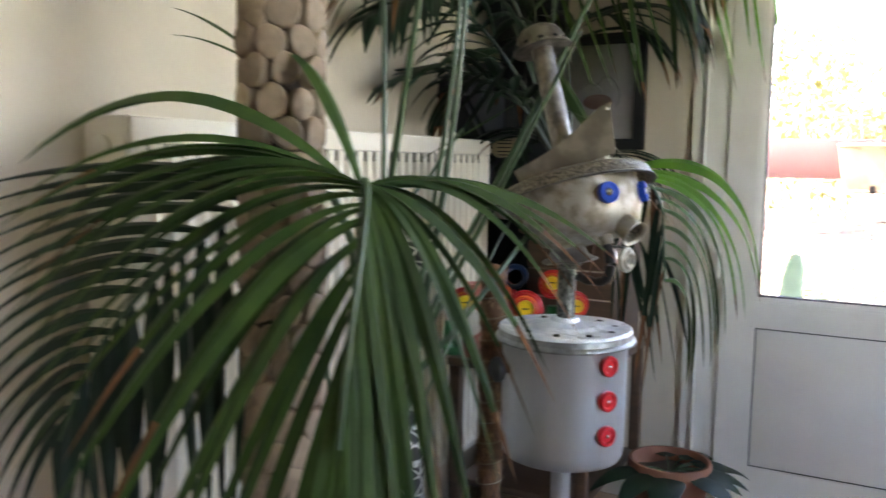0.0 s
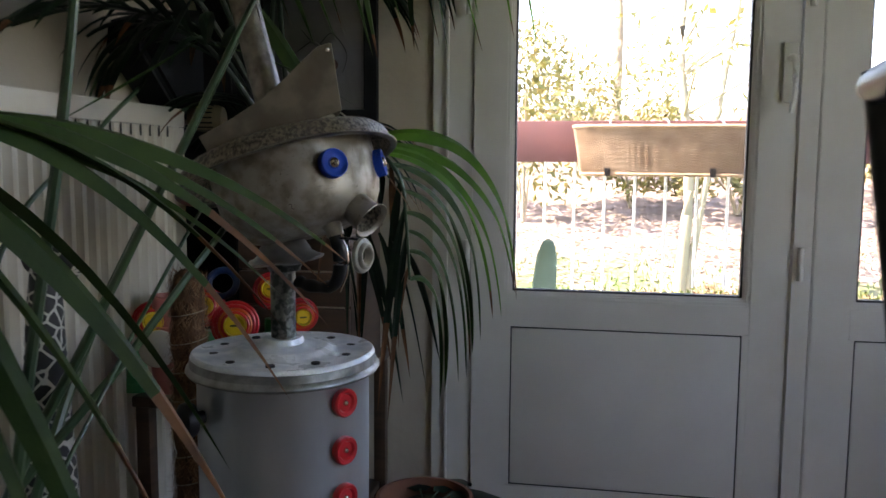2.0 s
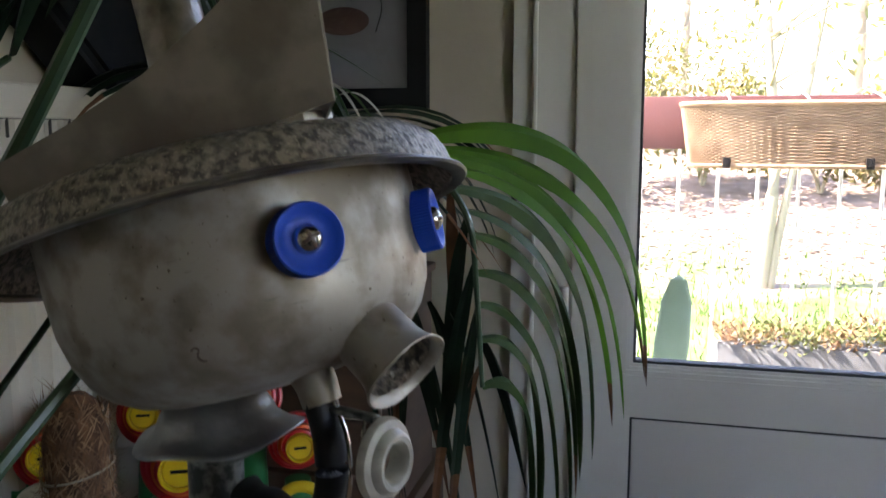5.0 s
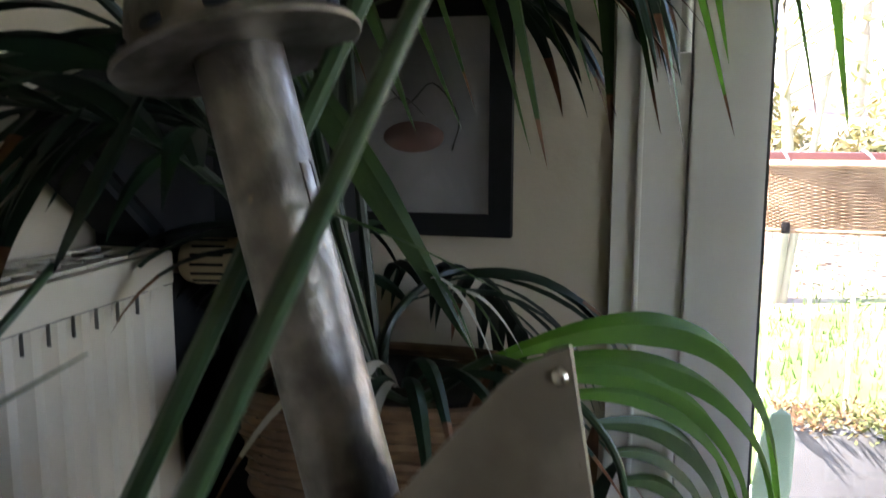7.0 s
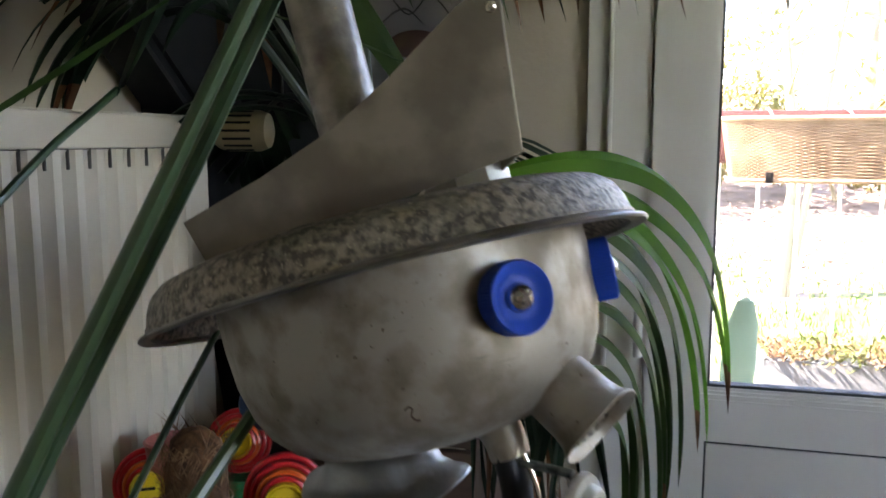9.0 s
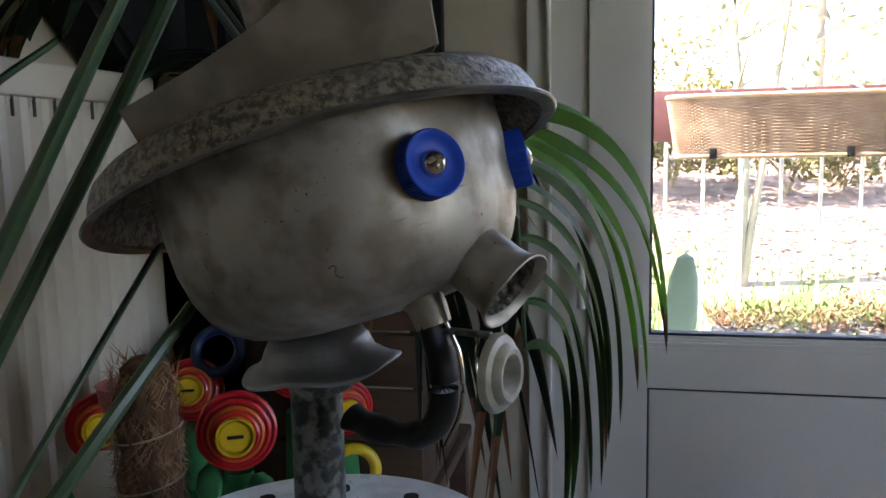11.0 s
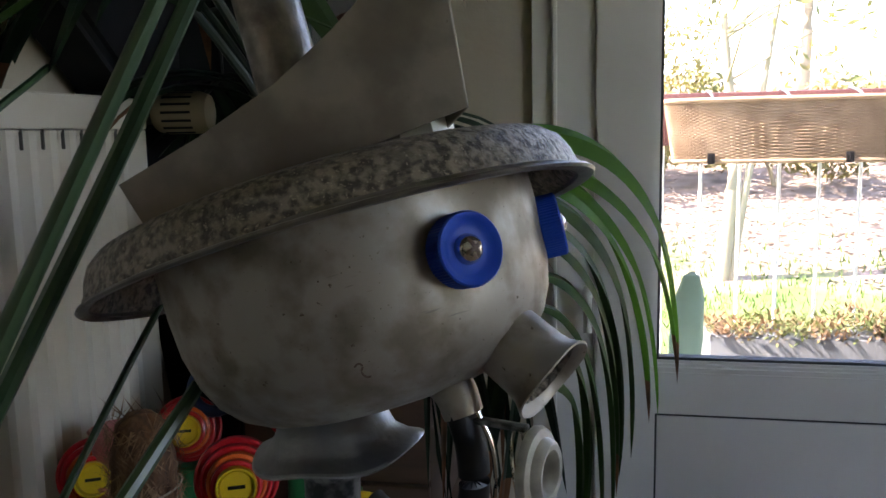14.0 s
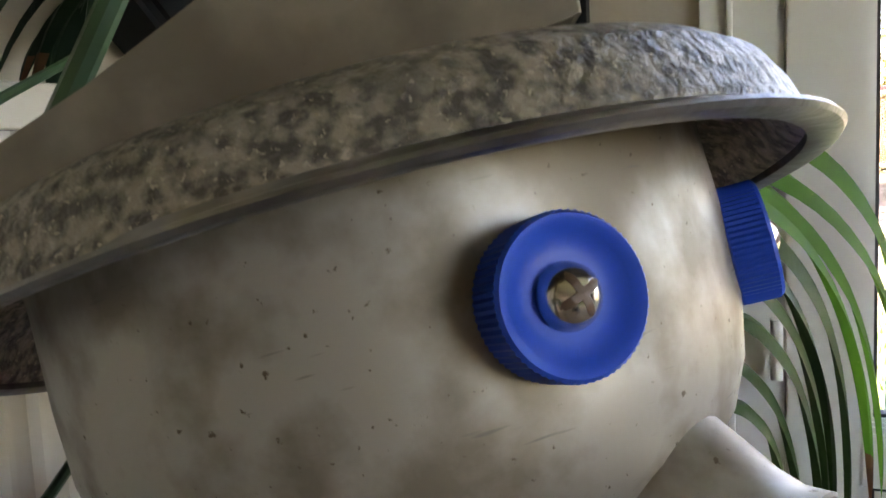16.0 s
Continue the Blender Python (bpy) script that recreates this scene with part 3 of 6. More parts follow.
for z in (0.663, 0.5905, 0.518):
    b = Matrix.Translation((0.1325, 0, z)) @ Euler((0, radians(90), 0)).to_matrix().to_4x4()
    mm = Matrix.Rotation(radians(-12), 4, "Z") @ b
    c = rpart("red_cap", lathe([(0, 0), (0.0195, 0), (0.0215, 0.003), (0.0215, 0.011), (0.0195, 0.0135), (0.015, 0.0125), (0.0125, 0.0085), (0, 0.0085)], 36), M_RED, BODY @ mm, "red plastic bottle cap as a button")
    part("screw", lathe([(0, 0.0135), (0.0025, 0.013), (0.004, 0.0115), (0.0045, 0.0087), (0, 0.0087)], 16), M_STEEL, c)
knob_m = BODY @ Matrix.Rotation(radians(-112), 4, "Z") @ Matrix.Translation((0.134, 0, 0.638)) @ Euler((0, radians(90), 0)).to_matrix().to_4x4()
rpart("side_knob", lathe([(0, 0), (0.010, 0), (0.010, 0.012), (0.024, 0.016), (0.027, 0.023), (0.025, 0.032), (0.016, 0.038), (0, 0.04)], 32), M_BAKELITE, knob_m, "black plastic knob")
rpart("neck_pipe", sweep([(AX.x, AX.y, 0.735), (AX.x, AX.y, 0.868)], 0.0195, 28), M_PIPE, label="mottled steel neck pipe")


def dish_wobble(a, r, z):
    lip = max(0.0, math.cos(a)) ** 5
    return (1 + (0.10 * lip if r > 0.045 else 0) + 0.025 * math.sin(5 * a) * (r > 0.03), 0.0045 * lip * (r > 0.02) + 0.0020 * math.sin(4 * a + 1) * (r > 0.025))


DISH = Matrix.Translation((AX.x + 0.004, AX.y, 0.849)) @ Matrix.Rotation(math.atan2(F0.y, F0.x) + radians(12), 4, "Z") @ Matrix.Rotation(radians(-5), 4, "Y")
rpart("neck_collar", lathe([(0.018, 0.0085), (0.030, 0.0090), (0.048, 0.0098), (0.0555, 0.0115), (0.0570, 0.0135), (0.0560, 0.0150), (0.048, 0.0175), (0.0425, 0.023), (0.039, 0.031), (0.034, 0.039), (0.024, 0.0450), (0.012, 0.047), (0, 0.0475)], 56, wobble=dish_wobble),
      M_CAST, DISH, "dented cast-metal lid with a spout as a collar")

rpart("neck_ring", lathe([(0.0190, -0.004), (0.0235, -0.003), (0.0250, 0.002), (0.0300, 0.0095), (0.0190, 0.0095)], 36, closed=True), M_PIPE, DISH, "dark steel ring under the collar")

# head frame: origin where the pot's axis meets its rim
HC = Vector((-0.6043, 2.4052, 1.0183))
HEAD_M = frame_basis(HC, FWD, UPV)


def pot_wobble(a, r, z):
    return (1 + 0.006 * math.sin(2 * a + 0.7) + 0.003 * math.sin(7 * a + z * 40), 0)


pot = rpart("pot", lathe([(0, -0.1225), (0.046, -0.122), (0.067, -0.1195), (0.085, -0.1145), (0.100, -0.1060), (0.1115, -0.0935), (0.1190, -0.078), (0.1240, -0.057), (0.1258, -0.032), (0.1262, 0.0), (0.1265, 0.007), (0.122, 0.007), (0.1215, -0.001), (0, -0.001)], 96, wobble=pot_wobble),
            M_ALU, HEAD_M, "stained round aluminium cooking pot as the head")
LID_M = HEAD_M @ Matrix.Translation((-0.012, -0.004, -0.0105)) @ Matrix.Rotation(radians(-1.3), 4, "Y") @ Matrix.Rotation(radians(-3.6), 4, "X") @ Matrix.Diagonal((1.118, 0.968, 1, 1))
hat = rpart("lid", lathe([(0, 0.0265), (0.110, 0.0260), (0.134, 0.0215), (0.1465, 0.0110), (0.1520, -0.0010), (0.1550, -0.0045), (0.1575, -0.004), (0.1575, 0.0), (0.1562, 0.002), (0.1545, 0.010), (0.151, 0.0185), (0.144, 0.0250), (0.133, 0.0286), (0.112, 0.0303), (0, 0.0310)], 96,
                         wobble=lambda a, r, z: (1 + 0.004 * math.sin(3 * a), 0.0012 * math.sin(2 * a + 1))),
            M_ALU_LID, LID_M, "rough oxidised aluminium pan turned over as a hat brim")
part("lid_rim", lathe([(0.1545, -0.0060), (0.1620, -0.0076), (0.1640, -0.0072), (0.1652, -0.0058), (0.1645, -0.0044), (0.1612, -0.0034), (0.1575, -0.0012), (0.1560, -0.0010), (0.1545, -0.0042)], 96, closed=True, wobble=lambda a, r, z: (1 - (0.026 * math.sin(a) ** 2 if r > 0.159 else 0), 0)), M_RIM, hat, "smooth bright rolled rim")
for i in range(8):
    a = 2 * math.pi * (i + 0.35) / 8
    part("slot", sweep([(0.116 * math.cos(a + d), 0.116 * math.sin(a + d), 0.0298) for d in (-0.07, -0.035, 0, 0.035, 0.07)], lambda s_: 0.0035 + 0.002 * math.sin(math.pi * s_), 10, 0.18), M_BLACKCLOTH, hat)
# eyes
EYE_Z = -0.041
for sgn in (-1, 1):
    a = radians(25.0 if sgn > 0 else -27.8)
    em = Matrix.Rotation(a, 4, "Z") @ Matrix.Translation((0.1235, 0, EYE_Z)) @ Euler((0, radians(92), 0)).to_matrix().to_4x4()
    n = 132
    cap = rpart("blue_cap", lathe([(0, 0), (0.0195, 0), (0.0205, 0.0015), (0.0205, 0.0140), (0.0198, 0.0152), (0.0182, 0.0148), (0.0165, 0.0132), (0.0140, 0.0117), (0.0110, 0.0108), (0, 0.0106)], n,
                                  wobble=lambda a_, r, z: (1 + (0.024 if (round(a_ / (2 * math.pi) * n) % 2 and 0.001 < z < 0.0145 and r > 0.0195) else 0), 0)), M_BLUE, HEAD_M @ em, "knurled blue bottle cap as an eye")
    sc = lathe([(0, 0.0188), (0.0032, 0.0183), (0.0060, 0.0167), (0.0079, 0.0143), (0.0087, 0.0116), (0.0087, 0.0100), (0, 0.0100)], 28)
    screw = part("screw", sc, M_STEEL, cap, "domed cross-head screw")
    # uncut cross: dark strips on the dome stand in for the recess's shade
    for ang in (20, 110):
        bm = sweep([(u, 0, w + 0.0002) for u, w in ((-0.0060, 0.0160), (-0.0045, 0.0172), (-0.0030, 0.0180), (0, 0.0185), (0.0030, 0.0180), (0.0045, 0.0172), (0.0060, 0.0160))], 0.0013, 8, 0.3)
        part("cross_slot", bm, M_DARKWOOD, screw, m=Matrix.Rotation(radians(ang), 4, "Z"), smooth=False)
# small hooked mark scratched into the pot
mk = HEAD_M.inverted() @ Vector((-0.553, 2.267, 0.948))
ma, mz = math.atan2(mk.y, mk.x), max(-0.088, mk.z)
mr = 0.1222
rpart("scratched_mark", sweep(smooth_path([(mr * math.cos(ma + du), mr * math.sin(ma + du), mz + dz) for du, dz in ((-0.028, 0.0035), (-0.008, 0.0048), (0.008, 0.003), (-0.004, 0.0), (0.012, -0.003), (0.032, -0.0035))], 18), 0.0006, 6), M_DARKWOOD, HEAD_M)
# spout
sp_dir = (FWD * math.cos(radians(50)) - UPV * math.sin(radians(50)) + FWD.cross(UPV) * 0.08).normalized()
sp_o = HEAD_M @ Vector((0.0945, -0.006, -0.0985))
SP = Matrix.Translation(sp_o) @ sp_dir.to_track_quat("Z", "Y").to_matrix().to_4x4()
rpart("spout", lathe([(0.0230, -0.018), (0.0236, 0.0), (0.0240, 0.026), (0.0252, 0.034), (0.0282, 0.0395), (0.0292, 0.0410), (0.0282, 0.0418), (0.0262, 0.0405), (0.0232, 0.033), (0.0222, -0.016)], 48, closed=True,
                     wobble=lambda a, r, z: (1 + 0.012 * math.sin(2 * a + 0.5) * (z > 0.03), 0.0008 * math.sin(3 * a))), M_ALU, SP, "short aluminium spout with a flared lip")
# dark lining added so that the spout's inside looks shaded
rpart("spout_lining", lathe([(0.0218, 0.003), (0.0226, 0.030), (0.0236, 0.0355), (0.0230, 0.0360), (0.0220, 0.030), (0.0212, 0.003)], 40, closed=True), M_ALU_LID, SP, "inside of the spout, its shade put into a dark colour")
rpart("spout_plug", lathe([(0, 0.002), (0.0225, 0.002), (0.0225, 0.0), (0, 0.0)], 24), M_ALU_LID, SP)

# bow plates and chimney on the lid

def bow_plate(sgn):
    """One side of the folded bow: profile along u (backwards), v (up)."""
    back = Matrix.Rotation(radians(180 + sgn * 37), 4, "Z") @ Vector((1, 0, 0))
    out = [(0, 0.002), (0.03, 0.000), (0.08, -0.004), (0.13, -0.007), (0.185, -0.010), (0.196, 0.024), (0.150, 0.037), (0.105, 0.054), (0.070, 0.075), (0.045, 0.093), (0.027, 0.106), (0.019, 0.109), (0.002, 0.110)]
    bm = bmesh.new()
    nrm = back.cross(Vector((0, 0, 1)))
    loops = []
    for off in (-0.0008, 0.0008):
        loops.append([bm.verts.new(Vector((0.112, 0.0, 0.040)) + back * u * 1.08 + Vector((v * 0.13, 0, v * 0.935 - 0.06 * u)) + nrm * off) for u, v in out])
    bm.faces.new(loops[0])
    bm.faces.new(loops[1][::-1])
    for i in range(len(out)):
        j = (i + 1) % len(out)
        bm.faces.new((loops[0][i], loops[1][i], loops[1][j], loops[0][j]))
    bmesh.ops.triangulate(bm, faces=[f for f in bm.faces if len(f.verts) > 4])
    return bm


for sgn in (1, -1):
    rpart("bow_plate", bow_plate(sgn), M_SHEET, HEAD_M, "folded dull sheet-metal plate as the hat's crown")
rpart("rivet", lathe([(0, 0.003), (0.003, 0.002), (0.004, 0), (0, 0)], 14), M_STEEL, HEAD_M @ Matrix.Translation((0.120, -0.0065, 0.132)) @ Euler((radians(90), 0, 0)).to_matrix().to_4x4())
rpart("paper_scrap", box(0.06, 0.0, 0.0270, 0.085, 0.03, 0.046, 0.001), M_WHITEPL, HEAD_M, "white scrap under the bow")
tube_t = Vector((-0.712, 2.449, 1.325))
tube_b = tube_t - UPV * 0.262
axis = (tube_t - tube_b).normalized()
rpart("chimney_tube", sweep([tube_b + axis * (k / 12) * (tube_t - tube_b).length for k in range(13)], 0.0232, 32), M_ZINC, label="weathered metal tube as a chimney")
# stamped slot in the tube
mark_o = Vector((-0.6662, 2.4355, 1.250))
mark_n = (mark_o - tube_b) - axis * (mark_o - tube_b).dot(axis)
MK = frame_basis(mark_o - mark_n.normalized() * 0.0004, mark_n, axis)
slot_plate = rpart("stamped_slot", box(-0.002, -0.0040, -0.013, 0.0012, 0.0040, 0.013, 0.001), M_ZINC, MK, "small tab folded out of the tube")
# thin black strips paint the shadow along two edges of the tab
part("shadow_gap", box(-0.002, 0.0042, -0.006, 0.0006, 0.0058, 0.014, 0.0004), M_BLACKCLOTH, slot_plate)
part("shadow_gap", box(-0.002, -0.0030, -0.0148, 0.0006, 0.0040, -0.0134, 0.0004), M_BLACKCLOTH, slot_plate)
CH = Matrix.Translation(tube_t - axis * 0.012) @ axis.to_track_quat("Z", "Y").to_matrix().to_4x4()
capo = rpart("chimney_cap", lathe([(0.024, 0.002), (0.050, -0.001), (0.0635, 0.001), (0.0648, 0.003), (0.0635, 0.0055), (0.056, 0.0085), (0.0540, 0.012), (0.0530, 0.022), (0.0495, 0.035), (0.041, 0.046), (0.027, 0.053), (0, 0.0545)], 64), M_ZINC, CH, "upturned metal bowl with vent slots as a chimney cap")
for i in range(10):
    a = 2 * math.pi * (i + 0.1) / 10
    sm = Matrix.Rotation(a, 4, "Z") @ Matrix.Translation((0.0540, 0, 0.0135))
    part("slot", sweep([(0, -0.006, 0), (0.0007, -0.003, 0), (0.0008, 0, 0), (0.0007, 0.003, 0), (0, 0.006, 0)], lambda s_: 0.0022 + 0.0012 * math.sin(math.pi * s_), 8), M_BLACKCLOTH, capo, m=sm)

# handle jaw, clip and hanging ring, in the upright frame facing forward
JM = frame_basis((AX.x, AX.y, 0), F0, (0, 0, 1)) @ Matrix.Translation((0.013, 0, 0.019))
rpart("handle_ferrule", sweep(smooth_path([(0.082, -0.012, 0.912), (0.092, -0.012, 0.902), (0.098, -0.012, 0.888)], 8), lambda s_: 0.0145 - 0.002 * s_, 18), M_ALU, JM, "riveted aluminium handle bracket")
rpart("pot_handle", sweep(smooth_path([(0.094, -0.012, 0.896), (0.103, -0.012, 0.868), (0.104, -0.012, 0.836), (0.093, -0.012, 0.815), (0.068, -0.012, 0.809), (0.045, -0.012, 0.811), (0.028, -0.012, 0.815)], 36),
                          lambda s_: 0.0125 + 0.0015 * math.sin(s_ * 26) * (s_ > 0.55), 16, 0.72), M_BAKELITE, JM, "black bakelite saucepan handle as a jaw")
rpart("handle_tang", sweep(smooth_path([(0.106, -0.012, 0.893), (0.1175, -0.012, 0.868), (0.118, -0.012, 0.835), (0.105, -0.012, 0.806)], 16), 0.0016, 6), M_STEEL, JM)
rpart("crossbar", box(0.100, -0.016, 0.884, 0.140, -0.008, 0.8875, 0.001), M_PIPE, JM, "thin metal strap")
rpart("wire_hook", sweep(smooth_path([(0.132, -0.012, 0.887), (0.131, -0.015, 0.872), (0.134, -0.016, 0.853), (0.139, -0.012, 0.850), (0.138, -0.009, 0.868), (0.134, -0.01, 0.886)], 24), 0.0011, 6), M_STEEL, JM, "bent wire hook")
ring_m = JM @ Matrix.Translation((0.146, -0.013, 0.862)) @ Matrix.Rotation(radians(-3), 4, "Z") @ Euler((0, radians(90), 0)).to_matrix().to_4x4()
rpart("washer_ring", lathe([(0.0115, -0.004), (0.022, -0.005), (0.0275, -0.003), (0.0280, 0.0), (0.0265, 0.003), (0.0215, 0.0045), (0.0205, 0.0085), (0.018, 0.0105), (0.0145, 0.010), (0.0115, 0.006)], 44, closed=True,
                           ), M_PORC, ring_m @ Matrix.Diagonal((0.93, 0.82, 0.95, 1)), "pale porcelain ring hanging from the hook")

# ---- palms ----
UP = Vector((0, 0, 1))


def blade_mesh(start, d0, length, width, droop, mats, dry=0.0, seg=9, twist=0.0, fold=0.35):
    """A folded leaflet that bends down along its length; its last part may be dry."""
    bm = bmesh.new()
    p, d = Vector(start), Vector(d0).normalized()
    rows = []
    for i in range(seg + 1):
        s_ = i / seg
        w = width * (0.30 + 2.4 * s_ if s_ < 0.28 else 1.0 if s_ < 0.45 else max(0.0, (1 - (s_ - 0.45) / 0.55)) ** 0.8)
        w = min(w, width)
        side = d.cross(UP)
        if side.length < 0.05:
            side = Vector((1, 0.3, 0))
        side.normalize()
        nrm = side.cross(d).normalized()
        ang = twist * s_
        side, nrm = side * math.cos(ang) + nrm * math.sin(ang), nrm * math.cos(ang) - side * math.sin(ang)
        if i == seg:
            rows.append([bm.verts.new(p)])
        else:
            rows.append([bm.verts.new(p - side * w / 2 - nrm * w * fold * 0.5), bm.verts.new(p), bm.verts.new(p + side * w / 2 - nrm * w * fold * 0.5)])
        p = p + d * (length / seg)
        d = (d - UP * (droop * (0.6 + 0.9 * s_) / seg)).normalized()
    for i, (a, b) in enumerate(zip(rows, rows[1:])):
        k = 1 if (i + 1) / seg > 1 - dry else 0
        if len(b) == 1:
            fs = [bm.faces.new((a[0], a[1], b[0])), bm.faces.new((a[1], a[2], b[0]))]
        else:
            fs = [bm.faces.new((a[0], a[1], b[1], b[0])), bm.faces.new((a[1], a[2], b[2], b[1]))]
        for f in fs:
            f.material_index = k
    return bm


def palm_frond(palm, spine, leaflet, count, length, width, droop, mats, rng, s0=0.35, spread=62, dry=0.3, radius=0.006, sides=(1, -1), lift=0.15, tip_len=0.55, cut=False, stem=None):
    """A stalk through the spine's points with paired leaflets from s0 to the tip."""
    path = smooth_path(spine, 40)
    fr = part("frond", sweep(path, lambda s_: radius * (1 - 0.7 * s_) + 0.0008, 8), stem or (M_STEMD if mats is DARKS else M_STEM), palm)
    for i in range(count):
        s_ = s0 + (1 - s0) * (i + 0.5) / count
        k = min(39, int(s_ * 40))
        p = path[k].lerp(path[k + 1], s_ * 40 - k)
        t = (path[k + 1] - path[k]).normalized()
        sd = t.cross(UP)
        sd = sd.normalized() if sd.length > 0.05 else Vector((1, 0, 0))
        up = sd.cross(t).normalized()
        for sg in sides:
            f = (i + 0.5) / count
            a = radians(spread * (1 - 0.55 * f) + rng.uniform(-7, 7))
            d = t * math.cos(a) + sd * (sg * math.sin(a)) + up * (lift + rng.uniform(-0.06, 0.06))
            ln = length * (0.72 + 0.5 * math.sin(math.pi * min(1, 0.15 + 0.75 * f)) - (1 - tip_len) * f * f) * rng.uniform(0.9, 1.08)
            dr = rng.uniform(0.08, 0.35) if rng.random() < dry else 0.0
            part(leaflet, blade_mesh(p, d, ln, width * rng.uniform(0.85, 1.1), droop * rng.uniform(0.8, 1.2), mats, dr, twist=rng.uniform(-0.5, 0.5)), mats, fr)
    return fr


def leaf_between(palm, a, b, width, mats, rise=0.06, dry=0.0, name="leaflet", seg=14, fold=0.4, roll=0.0):
    """A long leaflet from a to b that arches by rise."""
    a, b = Vector(a), Vector(b)
    bm = bmesh.new()
    rows = []
    for i in range(seg + 1):
        s_ = i / seg
        p = a.lerp(b, s_) + UP * (rise * 4 * s_ * (1 - s_))
        d = (b - a + UP * (rise * 4 * (1 - 2 * s_))).normalized()
        w = width * min(1.0, 0.35 + 2.2 * s_) * (1.0 if s_ < 0.5 else max(0.0, 1 - (s_ - 0.5) / 0.5) ** 0.75)
        side = d.cross(UP)
        side = side.normalized() if side.length > 0.05 else Vector((0.9, 0.3, 0))
        nrm = side.cross(d).normalized()
        side, nrm = side * math.cos(roll) + nrm * math.sin(roll), nrm * math.cos(roll) - side * math.sin(roll)
        if i == seg:
            rows.append([bm.verts.new(p)])
        else:
            rows.append([bm.verts.new(p - side * w / 2 - nrm * w * fold * 0.5), bm.verts.new(p), bm.verts.new(p + side * w / 2 - nrm * w * fold * 0.5)])
    for i, (x, y_) in enumerate(zip(rows, rows[1:])):
        k = 1 if (i + 1) / seg > 1 - dry else 0
        fs = [(x[0], x[1], y_[0]), (x[1], x[2], y_[0])] if len(y_) == 1 else [(x[0], x[1], y_[1], y_[0]), (x[1], x[2], y_[2], y_[1])]
        for f in fs:
            bm.faces.new(f).material_index = k
    return part(name, bm, mats, palm)


def arching_leaf(palm, a, c, b, width, mats, dry=0.0, name="leaflet", seg=20, fold=0.4, roll=0.0):
    """A leaflet that leaves a towards c and hangs down to b."""
    a, b, c = Vector(a), Vector(b), Vector(c)
    bm = bmesh.new()
    rows = []
    for i in range(seg + 1):
        s_ = i / seg
        p = a * (1 - s_) ** 2 + c * (2 * s_ * (1 - s_)) + b * s_ ** 2
        d = ((c - a) * (1 - s_) + (b - c) * s_).normalized()
        w = width * min(1.0, 0.30 + 2.6 * s_) * (1.0 if s_ < 0.55 else max(0.0, 1 - (s_ - 0.55) / 0.45) ** 0.7)
        side = d.cross(UP)
        side = side.normalized() if side.length > 0.05 else Vector((0.9, -0.4, 0)).normalized()
        nrm = side.cross(d).normalized()
        side, nrm = side * math.cos(roll) + nrm * math.sin(roll), nrm * math.cos(roll) - side * math.sin(roll)
        rows.append([bm.verts.new(p)] if i == seg else [bm.verts.new(p - side * w / 2 - nrm * w * fold * 0.5), bm.verts.new(p), bm.verts.new(p + side * w / 2 - nrm * w * fold * 0.5)])
    for i, (x, y_) in enumerate(zip(rows, rows[1:])):
        k = 1 if (i + 1) / seg > 1 - dry else 0
        fs = [(x[0], x[1], y_[0]), (x[1], x[2], y_[0])] if len(y_) == 1 else [(x[0], x[1], y_[1], y_[0]), (x[1], x[2], y_[2], y_[1])]
        for f in fs:
            bm.faces.new(f).material_index = k
    return part(name, bm, mats, palm)


def flower_pot(name, at, r, h, material, label):
    t = thing(name, label, "plant pot", Matrix.Translation(at))
    part("pot_body", lathe([(0, 0), (r * 0.68, 0), (r * 0.70, 0.004), (r * 0.93, h * 0.80), (r, h * 0.81), (r * 1.02, h * 0.98), (r * 0.99, h), (r * 0.92, h), (r * 0.90, h * 0.86), (0, h * 0.86)], 40), material, t)
    part("soil", lathe([(0, h * 0.885), (r * 0.5, h * 0.89), (r * 0.895, h * 0.875), (r * 0.895, h * 0.862), (0, h * 0.862)], 32, wobble=lambda a, rr, z: (1, 0.004 * math.sin(5 * a + rr * 60))), M_SOIL, t)
    return t


# leaf sets: plain, shade put into the colour, backlight put into the colour
GREENS, DARKS, BACKLIT = [M_LEAF, M_DRY], [M_LEAFD, M_DRY], [M_LEAFG, M_DRY]

# large palm in front of the radiator, whose frond arches towards the walker
flower_pot("flower_pot", (-0.80, 1.86, -0.012), 0.17, 0.30, M_TERRA, "terracotta pot under the large palm")
palm = thing("palm", "large potted palm with drooping dark green fronds and brown tips", "palm", Matrix.Translation((-0.80, 1.86, 0.25)), group="palms")
PALM_OFF = Matrix.Translation((0.80, -1.86, -0.25))
rng = random.Random(4)


APEX = Vector((-0.567, 1.547, 1.040))
main = part("frond", sweep(smooth_path([(-0.80, 1.86, 0.26), (-0.76, 1.82, 0.60), (-0.68, 1.70, 0.92), APEX, (-0.535, 1.50, 1.005), (-0.505, 1.43, 0.89), (-0.487, 1.385, 0.78)], 60), lambda s_: 0.007 * (1 - 0.75 * s_) + 0.001, 8), M_STEM, palm)
spine = smooth_path([APEX + Vector((-0.02, 0.02, -0.01)), APEX, (-0.548, 1.52, 1.025), (-0.525, 1.475, 0.965), (-0.505, 1.43, 0.88), (-0.487, 1.385, 0.78)], 50)
